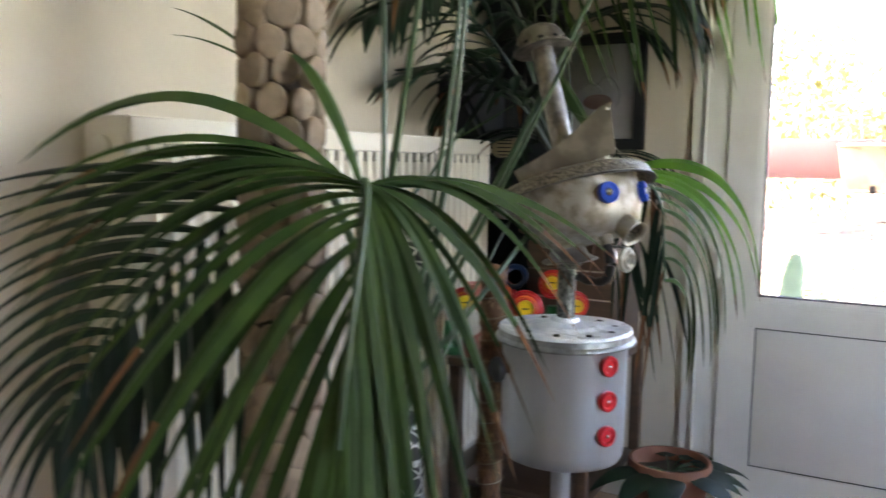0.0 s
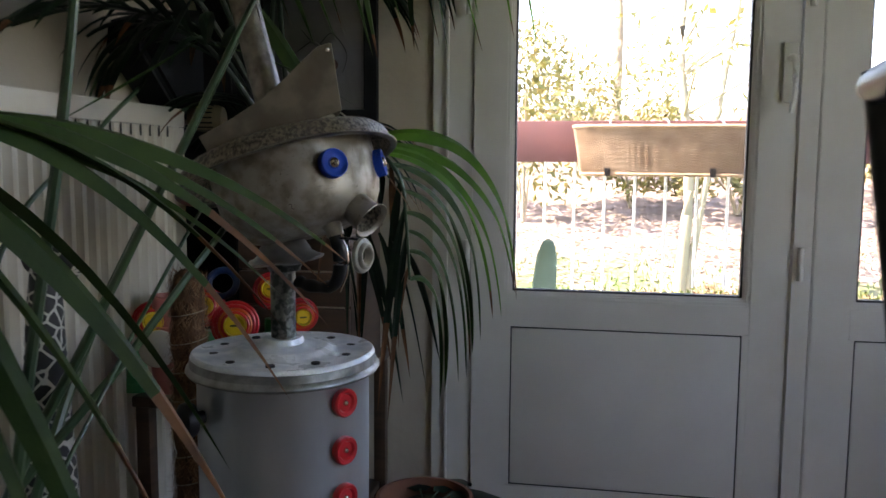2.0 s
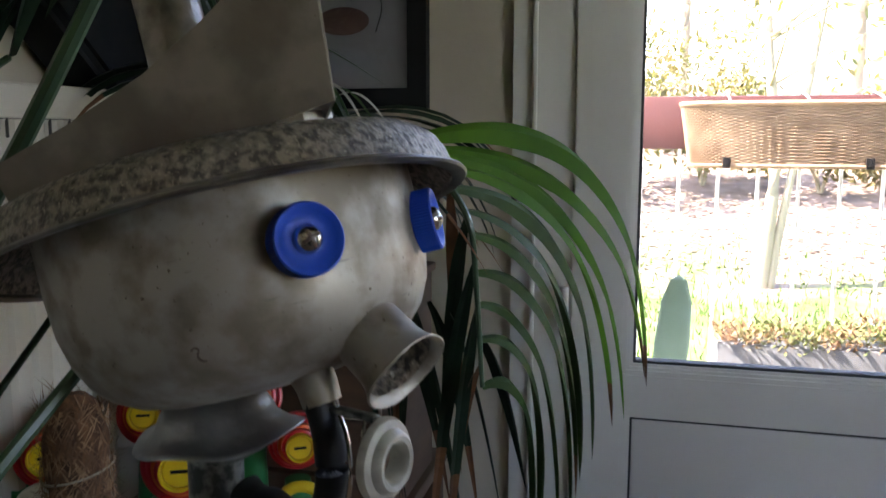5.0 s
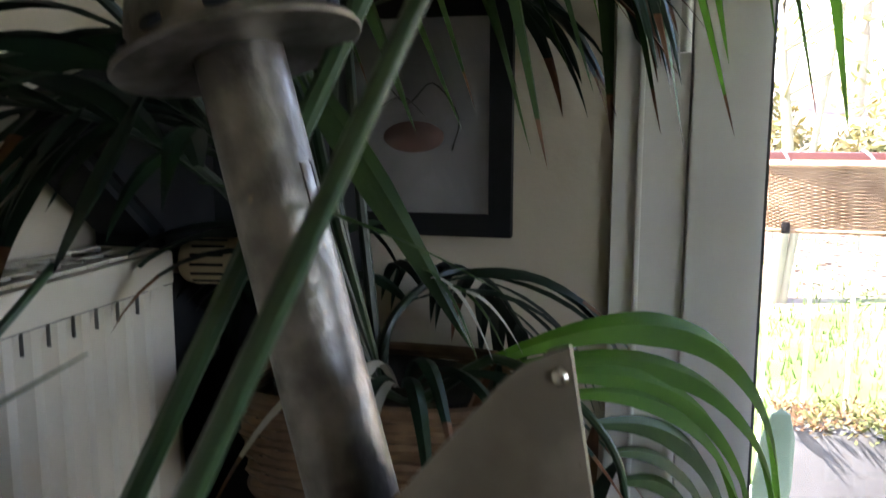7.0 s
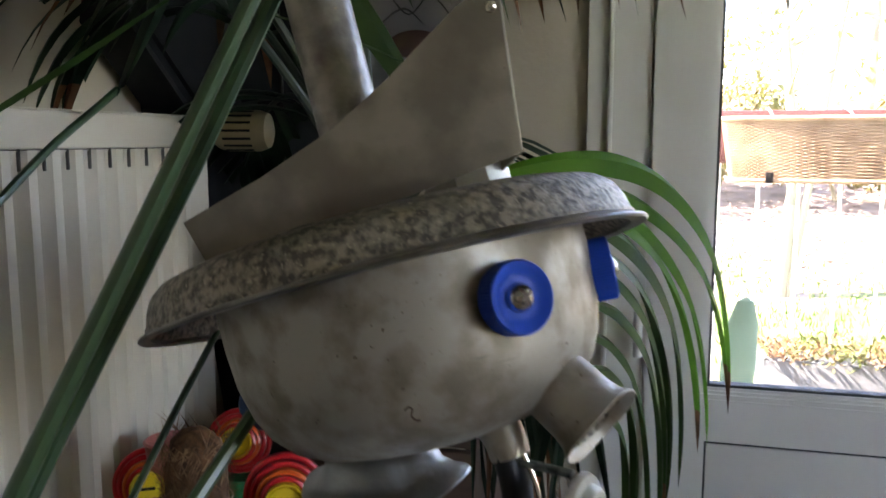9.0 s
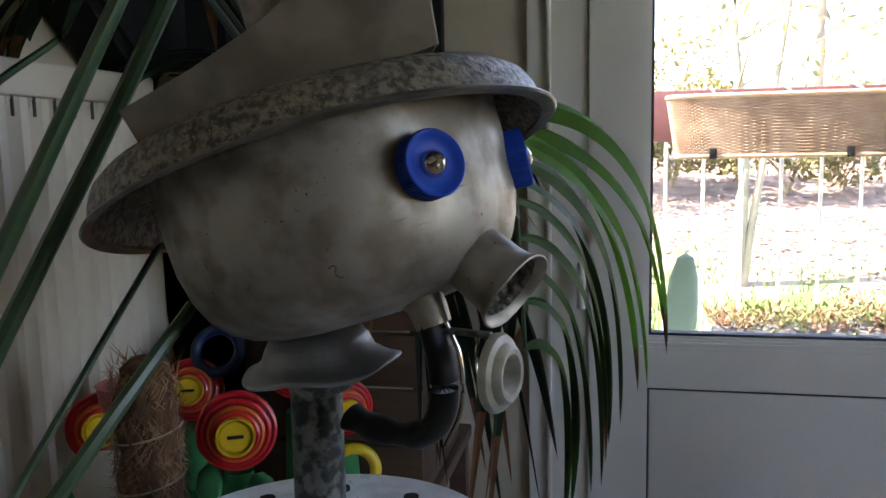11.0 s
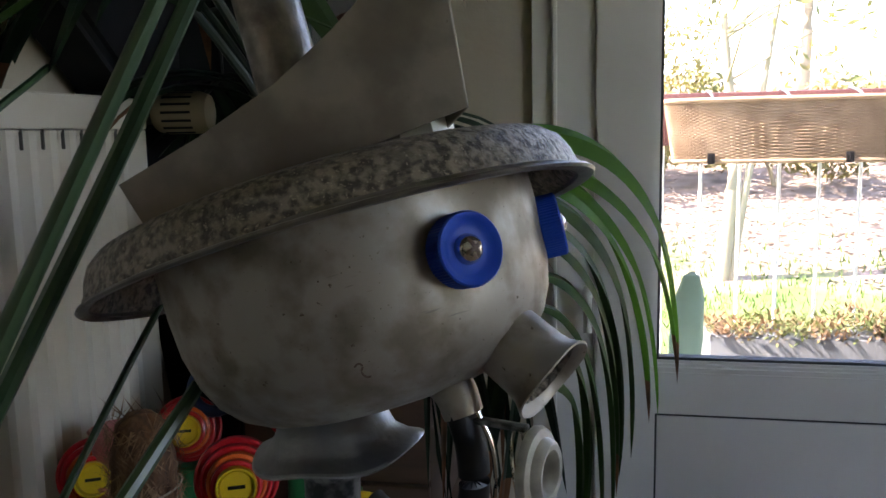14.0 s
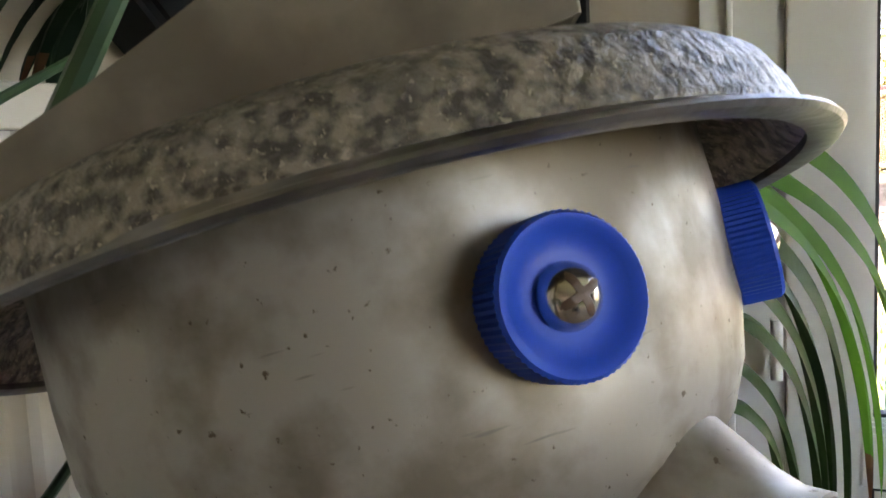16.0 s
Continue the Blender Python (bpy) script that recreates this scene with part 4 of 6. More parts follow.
# leaflets towards the door
RIGHT = ((0.02, (-0.352, 1.885, 0.925), 0.021, 0.055, 0.10), (0.04, (-0.365, 1.862, 0.908), 0.017, 0.058, 0.20), (0.07, (-0.358, 1.836, 0.880), 0.018, 0.070, 0.42), (0.11, (-0.378, 1.800, 0.825), 0.019, 0.085, 0.34), (0.14, (-0.375, 1.70, 0.76), 0.022, 0.07, 0.28),
                                       (0.20, (-0.385, 1.60, 0.69), 0.022, 0.075, 0.25), (0.26, (-0.385, 1.50, 0.64), 0.021, 0.07, 0.1), (0.32, (-0.40, 1.46, 0.60), 0.02, 0.065, 0.15), (0.40, (-0.41, 1.43, 0.57), 0.02, 0.06, 0.0),
                                       (0.48, (-0.42, 1.41, 0.55), 0.019, 0.05, 0.2), (0.56, (-0.43, 1.395, 0.535), 0.019, 0.04, 0.0), (0.64, (-0.44, 1.385, 0.53), 0.018, 0.035, 0.0), (0.72, (-0.45, 1.375, 0.52), 0.018, 0.03, 0.0),
                                       (0.80, (-0.46, 1.365, 0.51), 0.017, 0.02, 0.0), (0.88, (-0.47, 1.36, 0.51), 0.016, 0.015, 0.0), (0.97, (-0.478, 1.355, 0.50), 0.016, 0.0, 0.0))
# leaflets towards the wall
LEFT = ((0.00, (-0.955, 1.37, 1.055), 0.040, 0.105, 0.0), (0.03, (-0.89, 1.31, 1.010), 0.020, 0.075, 0.0), (0.06, (-0.87, 1.28, 0.985), 0.020, 0.07, 0.0), (0.10, (-0.84, 1.26, 0.955), 0.021, 0.07, 0.0),
                                       (0.14, (-0.81, 1.235, 0.925), 0.021, 0.07, 0.0), (0.19, (-0.785, 1.215, 0.89), 0.022, 0.075, 0.0), (0.24, (-0.76, 1.20, 0.85), 0.022, 0.075, 0.0), (0.30, (-0.735, 1.19, 0.81), 0.022, 0.075, 0.0),
                                       (0.36, (-0.71, 1.18, 0.77), 0.022, 0.075, 0.0), (0.42, (-0.68, 1.185, 0.72), 0.022, 0.075, 0.0), (0.48, (-0.65, 1.20, 0.67), 0.021, 0.07, 0.0), (0.54, (-0.62, 1.22, 0.62), 0.021, 0.06, 0.0),
                                       (0.61, (-0.59, 1.24, 0.585), 0.02, 0.05, 0.0), (0.69, (-0.56, 1.27, 0.56), 0.019, 0.04, 0.0), (0.77, (-0.535, 1.30, 0.54), 0.018, 0.03, 0.0), (0.86, (-0.51, 1.325, 0.52), 0.017, 0.02, 0.0), (0.95, (-0.495, 1.345, 0.51), 0.016, 0.01, 0.0))
for side in (RIGHT, LEFT):
    for k, (s_, e, w, rise, dry) in enumerate(side):
        front = side is RIGHT and k < 8
        leaf_between(main, spine[int(s_ * 50)], e, w * (1.12 if front else 1.3), GREENS, rise, dry * 0.55, fold=0.5, roll=-0.7 if front else rng.uniform(-0.3, 0.3))
        if 0 < k < len(side) - 1:                    # a shorter leaflet between each two
            s2, e2, w2, r2, _d = side[k + 1]
            e3 = Vector(e).lerp(Vector(e2), 0.5) * 0.93 + APEX * 0.07 + Vector((rng.uniform(-0.015, 0.015), rng.uniform(-0.015, 0.015), rng.uniform(-0.02, 0.02)))
            leaf_between(main, spine[int((s_ + s2) * 25)], e3, w * 1.1, GREENS, (rise + r2) / 2 + rng.uniform(-0.012, 0.012), rng.choice((0, 0, 0.2)), roll=rng.uniform(-0.5, 0.5))
# second frond sinking towards the wall
wall_pts = smooth_path([(-0.687, 1.649, 1.020), (-0.751, 1.591, 1.018), (-0.806, 1.507, 0.955), (-0.856, 1.449, 0.880), (-0.892, 1.408, 0.797), (-0.906, 1.379, 0.716)], 40)
second_frond = part("frond", sweep([Vector((-0.80, 1.86, 0.26)), Vector((-0.74, 1.80, 0.70)), Vector((-0.69, 1.70, 0.95))] + wall_pts, lambda s_: 0.0065 - 0.005 * s_, 8), M_STEM, palm)
ENDS = [(-1.113, 1.418, 1.025), (-1.09, 1.401, 0.973), (-1.077, 1.391, 0.922), (-1.064, 1.38, 0.871), (-1.041, 1.364, 0.824), (-1.028, 1.353, 0.769), (-1.014, 1.341, 0.701), (-0.987, 1.336, 0.634), (-0.959, 1.346, 0.586)]
HANGS = [(-0.696, 1.574, 0.63), (-0.741, 1.546, 0.60), (-0.766, 1.509, 0.59), (-0.797, 1.48, 0.59), (-0.82, 1.446, 0.60), (-0.85, 1.418, 0.59), (-0.879, 1.39, 0.59), (-0.91, 1.373, 0.585)]
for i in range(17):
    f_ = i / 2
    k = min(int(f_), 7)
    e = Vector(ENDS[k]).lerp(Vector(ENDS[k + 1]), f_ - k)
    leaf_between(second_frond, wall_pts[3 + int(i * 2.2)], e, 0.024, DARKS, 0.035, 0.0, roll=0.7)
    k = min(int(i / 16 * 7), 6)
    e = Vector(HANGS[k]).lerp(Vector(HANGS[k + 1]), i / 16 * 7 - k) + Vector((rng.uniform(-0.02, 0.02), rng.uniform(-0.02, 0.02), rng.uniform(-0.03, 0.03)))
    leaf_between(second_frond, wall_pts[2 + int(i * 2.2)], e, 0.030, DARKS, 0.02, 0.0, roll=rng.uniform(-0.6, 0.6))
# young upright leaf beside the apex and two thin ones towards the wall
leaf_between(main, APEX + Vector((0, 0, -0.01)), (-0.725, 1.575, 1.20), 0.026, GREENS, 0.055, 0.0)
leaf_between(main, (-0.78, 1.62, 1.20), (-0.955, 1.62, 1.285), 0.014, GREENS, 0.012)
leaf_between(main, (-0.78, 1.62, 1.19), (-0.955, 1.615, 1.245), 0.013, GREENS, 0.012)
# upright stalks of the large palm
for pts, r_ in (([(-0.82, 1.88, 0.26), (-0.83, 1.80, 0.8), (-0.87, 1.74, 1.45), (-0.90, 1.72, 1.9)], 0.007), ([(-0.83, 1.90, 0.26), (-0.85, 1.84, 0.8), (-0.90, 1.80, 1.45), (-0.95, 1.78, 1.9)], 0.006),
                ([(-0.79, 1.90, 0.26), (-0.80, 1.95, 0.8), (-0.82, 1.98, 1.4), (-0.85, 2.0, 1.95)], 0.006), ([(-0.77, 1.88, 0.26), (-0.70, 1.90, 0.75), (-0.655, 1.95, 1.2), (-0.63, 2.0, 1.9)], 0.007),
                ([(-0.76, 1.87, 0.26), (-0.71, 1.78, 0.8), (-0.62, 1.72, 1.15), (-0.50, 1.66, 1.62)], 0.0065), ([(-0.77, 1.89, 0.26), (-0.74, 1.97, 0.8), (-0.70, 2.03, 1.3), (-0.69, 2.06, 1.9)], 0.0055)):
    part("stalk", sweep(smooth_path(pts, 24), lambda s_: r_ * (1 - 0.35 * s_), 8), M_STEM, palm)
# the leaning stalk with a sawn end, in front of the robot
part("stalk", sweep(smooth_path([(-0.80, 1.90, 0.27), (-0.862, 2.06, 0.56), (-0.782, 2.148, 0.80), (-0.660, 2.234, 1.10), (-0.569, 2.300, 1.326)], 30), lambda s_: 0.0130 - 0.0088 * s_, 10, 0.75), M_STEM, palm, "leaning stalk sawn off at the end")
part("cut_end", sweep([(-0.5693, 2.2997, 1.3255), (-0.5685, 2.3004, 1.3277)], 0.0042, 10), M_CUT, palm)
part("stalk", sweep(smooth_path([(-0.80, 1.89, 0.27), (-0.90, 2.15, 0.50), (-0.875, 2.292, 0.773), (-0.763, 2.404, 1.075), (-0.678, 2.473, 1.295), (-0.582, 2.544, 1.541), (-0.498, 2.611, 1.79)], 30), lambda s_: 0.0088 - 0.0040 * s_, 8), M_STEM, palm)
part("stalk", sweep(smooth_path([(-0.80, 1.89, 0.27), (-0.894, 2.026, 0.50), (-0.771, 2.217, 0.75), (-0.722, 2.294, 0.85), (-0.695, 2.360, 0.915)], 24), lambda s_: 0.0078 - 0.003 * s_, 8), M_STEM, palm)
part("stalk", sweep(smooth_path([(-0.78, 1.88, 0.27), (-0.72, 1.87, 0.55), (-0.739, 2.125, 0.75), (-0.768, 2.35, 0.88), (-0.771, 2.450, 0.949)], 24), 0.0028, 8), M_STEM, palm)
part("stalk", sweep(smooth_path([(-0.82, 1.90, 0.27), (-0.96, 2.18, 0.84), (-0.985, 2.47, 1.053), (-1.02, 2.68, 1.155)], 24), 0.0042, 8), M_STEM, palm)
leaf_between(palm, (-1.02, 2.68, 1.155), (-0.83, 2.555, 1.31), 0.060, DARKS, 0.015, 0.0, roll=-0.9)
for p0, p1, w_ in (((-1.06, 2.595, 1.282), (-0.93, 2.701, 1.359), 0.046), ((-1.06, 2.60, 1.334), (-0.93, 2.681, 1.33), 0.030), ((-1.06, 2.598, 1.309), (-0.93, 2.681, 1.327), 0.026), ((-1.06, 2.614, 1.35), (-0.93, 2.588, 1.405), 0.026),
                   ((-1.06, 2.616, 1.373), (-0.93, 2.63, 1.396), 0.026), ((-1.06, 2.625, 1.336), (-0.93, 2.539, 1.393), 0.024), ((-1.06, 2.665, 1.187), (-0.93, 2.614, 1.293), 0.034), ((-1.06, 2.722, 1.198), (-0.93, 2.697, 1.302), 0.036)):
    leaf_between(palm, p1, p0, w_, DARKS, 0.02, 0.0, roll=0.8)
leaf_between(palm, (-0.72, 2.33, 1.19), (-0.955, 2.30, 1.06), 0.012, GREENS, 0.0)
for ob in palm.children:
    ob.matrix_basis = PALM_OFF @ ob.matrix_basis

# palm in the wicker basket between robot and door
palm2 = thing("palm", "potted palm with arching green fronds near the door", "palm", group="palms")
rng = random.Random(11)
BX, BYY = -0.79, 2.92
# arching frond with the backlit leaflets
fa = part("frond", sweep(smooth_path([(BX, BYY, 0.98), (-0.735, 2.86, 0.99), (-0.665, 2.84, 1.04), (-0.634, 2.83, 1.052), (-0.567, 2.79, 1.036), (-0.519, 2.78, 0.98), (-0.510, 2.79, 0.893), (-0.505, 2.80, 0.78)], 40), lambda s_: 0.0062 * (1 - 0.7 * s_) + 0.0008, 8), M_STEM, palm2)
sp2 = smooth_path([(-0.640, 2.83, 1.050), (-0.634, 2.83, 1.052), (-0.567, 2.79, 1.036), (-0.519, 2.78, 0.98), (-0.510, 2.79, 0.893), (-0.505, 2.80, 0.78)], 40)
arching_leaf(fa, sp2[6], (-0.318, 3.0, 1.175), (-0.319, 3.143, 0.688), 0.042, BACKLIT, 0.07, seg=26, roll=-0.9)
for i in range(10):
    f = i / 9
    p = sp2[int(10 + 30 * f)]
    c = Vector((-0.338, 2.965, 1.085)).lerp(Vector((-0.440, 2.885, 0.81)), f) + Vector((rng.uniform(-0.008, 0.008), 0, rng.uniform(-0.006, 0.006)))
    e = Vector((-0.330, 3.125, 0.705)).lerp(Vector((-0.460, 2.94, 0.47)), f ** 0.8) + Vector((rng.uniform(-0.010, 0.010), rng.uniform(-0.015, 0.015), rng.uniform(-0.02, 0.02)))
    arching_leaf(fa, p, c, e, 0.035 - 0.011 * f, BACKLIT if i < 3 else GREENS, 0.08 if i in (0, 2, 5) else 0.0, roll=-0.85 + rng.uniform(-0.2, 0.2))
for i in range(9):
    f = i / 8
    p = sp2[int(2 + 36 * f)]
    e = Vector((-0.68, 2.86, 0.66)).lerp(Vector((-0.53, 2.93, 0.48)), f) + Vector((rng.uniform(-0.05, 0.05), rng.uniform(-0.06, 0.08), rng.uniform(-0.06, 0.08)))
    leaf_between(fa, p, e, 0.019, DARKS if i % 4 else [M_DRY, M_DRY], 0.06, rng.choice((0, 0, 0.3)), seg=12, roll=rng.uniform(-0.6, 0.6))
for i in range(7):
    f = i / 6
    p = Vector((-0.68, 2.80, 0.93)).lerp(Vector((-0.53, 2.86, 0.84)), f)
    e = Vector((-0.64, 2.92, 0.50)).lerp(Vector((-0.48, 3.00, 0.52)), f) + Vector((rng.uniform(-0.03, 0.03), rng.uniform(-0.05, 0.05), rng.uniform(-0.05, 0.09)))
    leaf_between(fa, p, e, 0.026 if i == 6 else 0.016, DARKS, 0.05, rng.choice((0, 0.25)), seg=12, roll=rng.uniform(-0.8, 0.8))
# fronds overhead whose leaflets hang down
fo = part("frond", sweep(smooth_path([(BX, BYY, 0.98), (-0.93, 2.94, 1.30), (-0.95, 2.97, 1.50), (-0.80, 3.0, 1.585), (-0.60, 3.02, 1.60), (-0.42, 3.06, 1.59), (-0.28, 3.08, 1.555)], 50), lambda s_: 0.0065 * (1 - 0.75 * s_) + 0.0008, 8), M_STEM, palm2)
for y_, mm, w_, hang in ((2.98, GREENS, 0.027, ((-0.894, 1.55, -0.825, 1.316), (-0.865, 1.56, -0.755, 1.27), (-0.824, 1.575, -0.70, 1.272), (-0.777, 1.58, -0.684, 1.292), (-0.737, 1.585, -0.649, 1.318), (-0.711, 1.585, -0.629, 1.247),
                                              (-0.672, 1.59, -0.605, 1.232), (-0.689, 1.59, -0.589, 1.335), (-0.638, 1.595, -0.561, 1.313), (-0.551, 1.595, -0.543, 1.263), (-0.922, 1.53, -0.853, 1.356))),
                         (3.02, GREENS, 0.024, ((-0.545, 1.595, -0.489, 1.271), (-0.515, 1.59, -0.464, 1.253))),
                         (3.08, BACKLIT, 0.021, ((-0.484, 1.595, -0.402, 1.266), (-0.452, 1.59, -0.413, 1.352), (-0.388, 1.585, -0.368, 1.375), (-0.367, 1.58, -0.322, 1.278), (-0.315, 1.565, -0.277, 1.272), (-0.607, 1.595, -0.561, 1.392)))):
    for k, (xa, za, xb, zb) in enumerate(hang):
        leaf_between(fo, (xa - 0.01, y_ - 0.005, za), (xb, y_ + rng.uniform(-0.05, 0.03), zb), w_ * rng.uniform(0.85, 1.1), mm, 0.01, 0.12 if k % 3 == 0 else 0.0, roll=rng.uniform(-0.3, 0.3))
palm_frond(palm2, [(BX, BYY, 0.98), (-0.84, 2.84, 1.35), (-0.78, 2.80, 1.62), (-0.66, 2.80, 1.70), (-0.54, 2.83, 1.68), (-0.44, 2.86, 1.60)], "leaflet", 14, 0.34, 0.024, 2.2, GREENS, rng, s0=0.40, spread=62, dry=0.35, lift=-0.1)
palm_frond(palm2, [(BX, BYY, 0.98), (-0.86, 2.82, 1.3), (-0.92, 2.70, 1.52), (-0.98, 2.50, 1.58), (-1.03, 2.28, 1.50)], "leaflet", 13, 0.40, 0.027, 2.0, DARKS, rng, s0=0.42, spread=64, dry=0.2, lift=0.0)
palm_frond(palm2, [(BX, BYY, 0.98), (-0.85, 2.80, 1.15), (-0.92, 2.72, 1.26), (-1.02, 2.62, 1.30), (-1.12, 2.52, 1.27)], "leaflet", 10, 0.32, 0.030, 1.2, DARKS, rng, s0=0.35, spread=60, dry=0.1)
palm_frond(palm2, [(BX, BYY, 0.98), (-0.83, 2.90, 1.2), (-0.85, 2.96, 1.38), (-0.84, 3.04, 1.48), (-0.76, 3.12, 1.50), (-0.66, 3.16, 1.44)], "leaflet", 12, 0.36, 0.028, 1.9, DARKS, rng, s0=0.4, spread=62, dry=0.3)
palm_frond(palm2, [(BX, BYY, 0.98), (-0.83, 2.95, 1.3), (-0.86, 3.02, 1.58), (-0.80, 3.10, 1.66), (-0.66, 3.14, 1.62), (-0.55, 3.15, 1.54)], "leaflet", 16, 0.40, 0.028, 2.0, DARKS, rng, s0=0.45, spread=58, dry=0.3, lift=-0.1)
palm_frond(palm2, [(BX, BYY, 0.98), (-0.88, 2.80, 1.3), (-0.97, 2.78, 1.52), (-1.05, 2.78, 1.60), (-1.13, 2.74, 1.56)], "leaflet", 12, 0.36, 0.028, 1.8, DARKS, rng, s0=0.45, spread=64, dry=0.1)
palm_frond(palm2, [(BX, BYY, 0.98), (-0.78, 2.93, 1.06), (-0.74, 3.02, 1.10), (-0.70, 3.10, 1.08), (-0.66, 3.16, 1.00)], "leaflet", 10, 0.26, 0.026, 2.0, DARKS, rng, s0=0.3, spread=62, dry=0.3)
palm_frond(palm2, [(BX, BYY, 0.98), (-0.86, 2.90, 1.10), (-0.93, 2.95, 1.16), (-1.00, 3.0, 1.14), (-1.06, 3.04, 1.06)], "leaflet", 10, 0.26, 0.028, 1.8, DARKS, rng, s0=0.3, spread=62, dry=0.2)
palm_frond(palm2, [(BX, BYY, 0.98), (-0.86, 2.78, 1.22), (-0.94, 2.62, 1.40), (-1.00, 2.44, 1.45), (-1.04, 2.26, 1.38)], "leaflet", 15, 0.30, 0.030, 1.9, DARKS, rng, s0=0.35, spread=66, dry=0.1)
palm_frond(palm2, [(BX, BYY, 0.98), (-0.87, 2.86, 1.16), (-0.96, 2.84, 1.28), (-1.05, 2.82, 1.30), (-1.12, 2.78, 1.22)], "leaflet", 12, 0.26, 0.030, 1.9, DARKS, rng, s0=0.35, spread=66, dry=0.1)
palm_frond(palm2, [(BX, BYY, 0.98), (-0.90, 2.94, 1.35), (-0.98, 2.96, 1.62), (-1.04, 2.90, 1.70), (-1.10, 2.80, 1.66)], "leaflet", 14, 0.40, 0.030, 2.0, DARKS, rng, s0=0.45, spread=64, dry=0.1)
leaf_between(palm2, (-0.86, 2.84, 1.36), (-0.665, 2.83, 1.06), 0.042, GREENS, 0.015, 0.0, roll=-0.6)
for k in range(4):
    leaf_between(palm2, (-0.715 + 0.008 * k, 2.83, 1.14 - 0.008 * k), (-0.655 + 0.014 * k, 2.82, 1.045 + 0.006 * k), 0.009, [M_WHITELEAF, M_DRY] if k % 2 else GREENS, 0.025, 0.0)
leaf_between(palm2, (-0.86, 2.66, 1.235), (-0.60, 2.76, 1.12), 0.012, GREENS, 0.02)
for i in range(9):
    a = rng.uniform(-2.6, 0.4)
    leaf_between(palm2, (-0.74 + 0.02 * math.cos(a), 2.82, 1.02), (-0.74 + 0.26 * math.cos(a), 2.82 + 0.18 * math.sin(a), 0.93 + rng.uniform(-0.05, 0.08)), 0.016, [M_WHITELEAF, M_DRY] if i % 3 == 0 else DARKS, 0.07, 0.2)


# ---- baskets, stand, toys and pots in the corner ----
def wicker_basket(name, label, m, rx, ry, h, rows, ribs, material, flare=1.1, band=0.004):
    """An oval basket of woven rows over upright ribs."""
    t = thing(name, label, "basket", m)
    bm = bmesh.new()
    n = ribs * 4
    for k in range(rows):
        z = h * (k + 0.5) / rows
        fl = 1 + (flare - 1) * z / h
        ph = math.pi * (k % 2)
        ring = []
        for i in range(n):
            a = 2 * math.pi * i / n
            w = 0.0024 * math.sin(ribs * a + ph)
            ca, sa = math.cos(a), math.sin(a)
            ca, sa = math.copysign(abs(ca) ** 0.55, ca), math.copysign(abs(sa) ** 0.55, sa)
            q = Vector(((rx * fl + w) * ca, (ry * fl + w) * sa, z))
            nn = Vector((ca, sa, 0)).normalized()
            hh = h / rows * 0.52
            ring.append([bm.verts.new(q - UP * hh), bm.verts.new(q + nn * band), bm.verts.new(q + UP * hh)])
        for i in range(n):
            a_, b_ = ring[i], ring[(i + 1) % n]
            bm.faces.new((a_[0], b_[0], b_[1], a_[1]))
            bm.faces.new((a_[1], b_[1], b_[2], a_[2]))
    part("weave", bm, material, t)["kind"] = "stuff"
    pts = []
    for i in range(49):
        a = 2 * math.pi * i / 48
        ca, sa = math.cos(a), math.sin(a)
        ca, sa = math.copysign(abs(ca) ** 0.55, ca), math.copysign(abs(sa) ** 0.55, sa)
        pts.append(Vector((rx * flare * ca, ry * flare * sa, 0)))
    part("rim", sweep([p + UP * h for p in pts], 0.008, 8, caps=False), material, t)
    part("base", sweep([p * (1 / flare) + UP * 0.008 for p in pts], 0.008, 8, caps=False), material, t)
    part("lining", lathe([(0, 0.004), (0.9, 0.004), (0.93, h * 0.97), (0, h * 0.85)], 32), M_SOIL, t, m=Matrix.Diagonal((rx, ry, 1, 1)))
    return t


stand = thing("low_table", "dark wooden low table in the corner", "table", Matrix.Translation((-0.84, 2.88, -0.012)))
part("tabletop", box(-0.20, -0.23, 0.537, 0.20, 0.30, 0.560, 0.004), M_DARKWOOD, stand)
part("shelf", box(-0.18, -0.20, 0.20, 0.18, 0.28, 0.22, 0.003), M_DARKWOOD, stand)
for xx in (-0.195, 0.165):
    for yy in (-0.225, 0.265):
        part("leg", box(xx, yy, 0.0, xx + 0.03, yy + 0.03, 0.5375, 0.003), M_DARKWOOD, stand)
crate = thing("wooden_crate", "dark wooden crate raising the basket", "crate", Matrix.Translation((-0.775, 2.99, 0.548)))
for k in range(4):
    part("board", box(-0.125, -0.135, 0.004 + k * 0.077, 0.125, -0.120, 0.076 + k * 0.077, 0.003), M_DARKWOOD, crate)
for xx in (-0.125, 0.110):
    part("side_board", box(xx, -0.1195, 0.0, xx + 0.015, 0.13, 0.312, 0.003), M_DARKWOOD, crate)
part("top_board", box(-0.13, -0.14, 0.3125, 0.13, 0.135, 0.326, 0.003), M_DARKWOOD, crate)
wicker_basket("wicker_basket", "brown wicker basket holding the palm on the stand", Matrix.Translation((-0.79, 2.93, 0.8745)), 0.14, 0.11, 0.12, 11, 14, M_WICKERD)


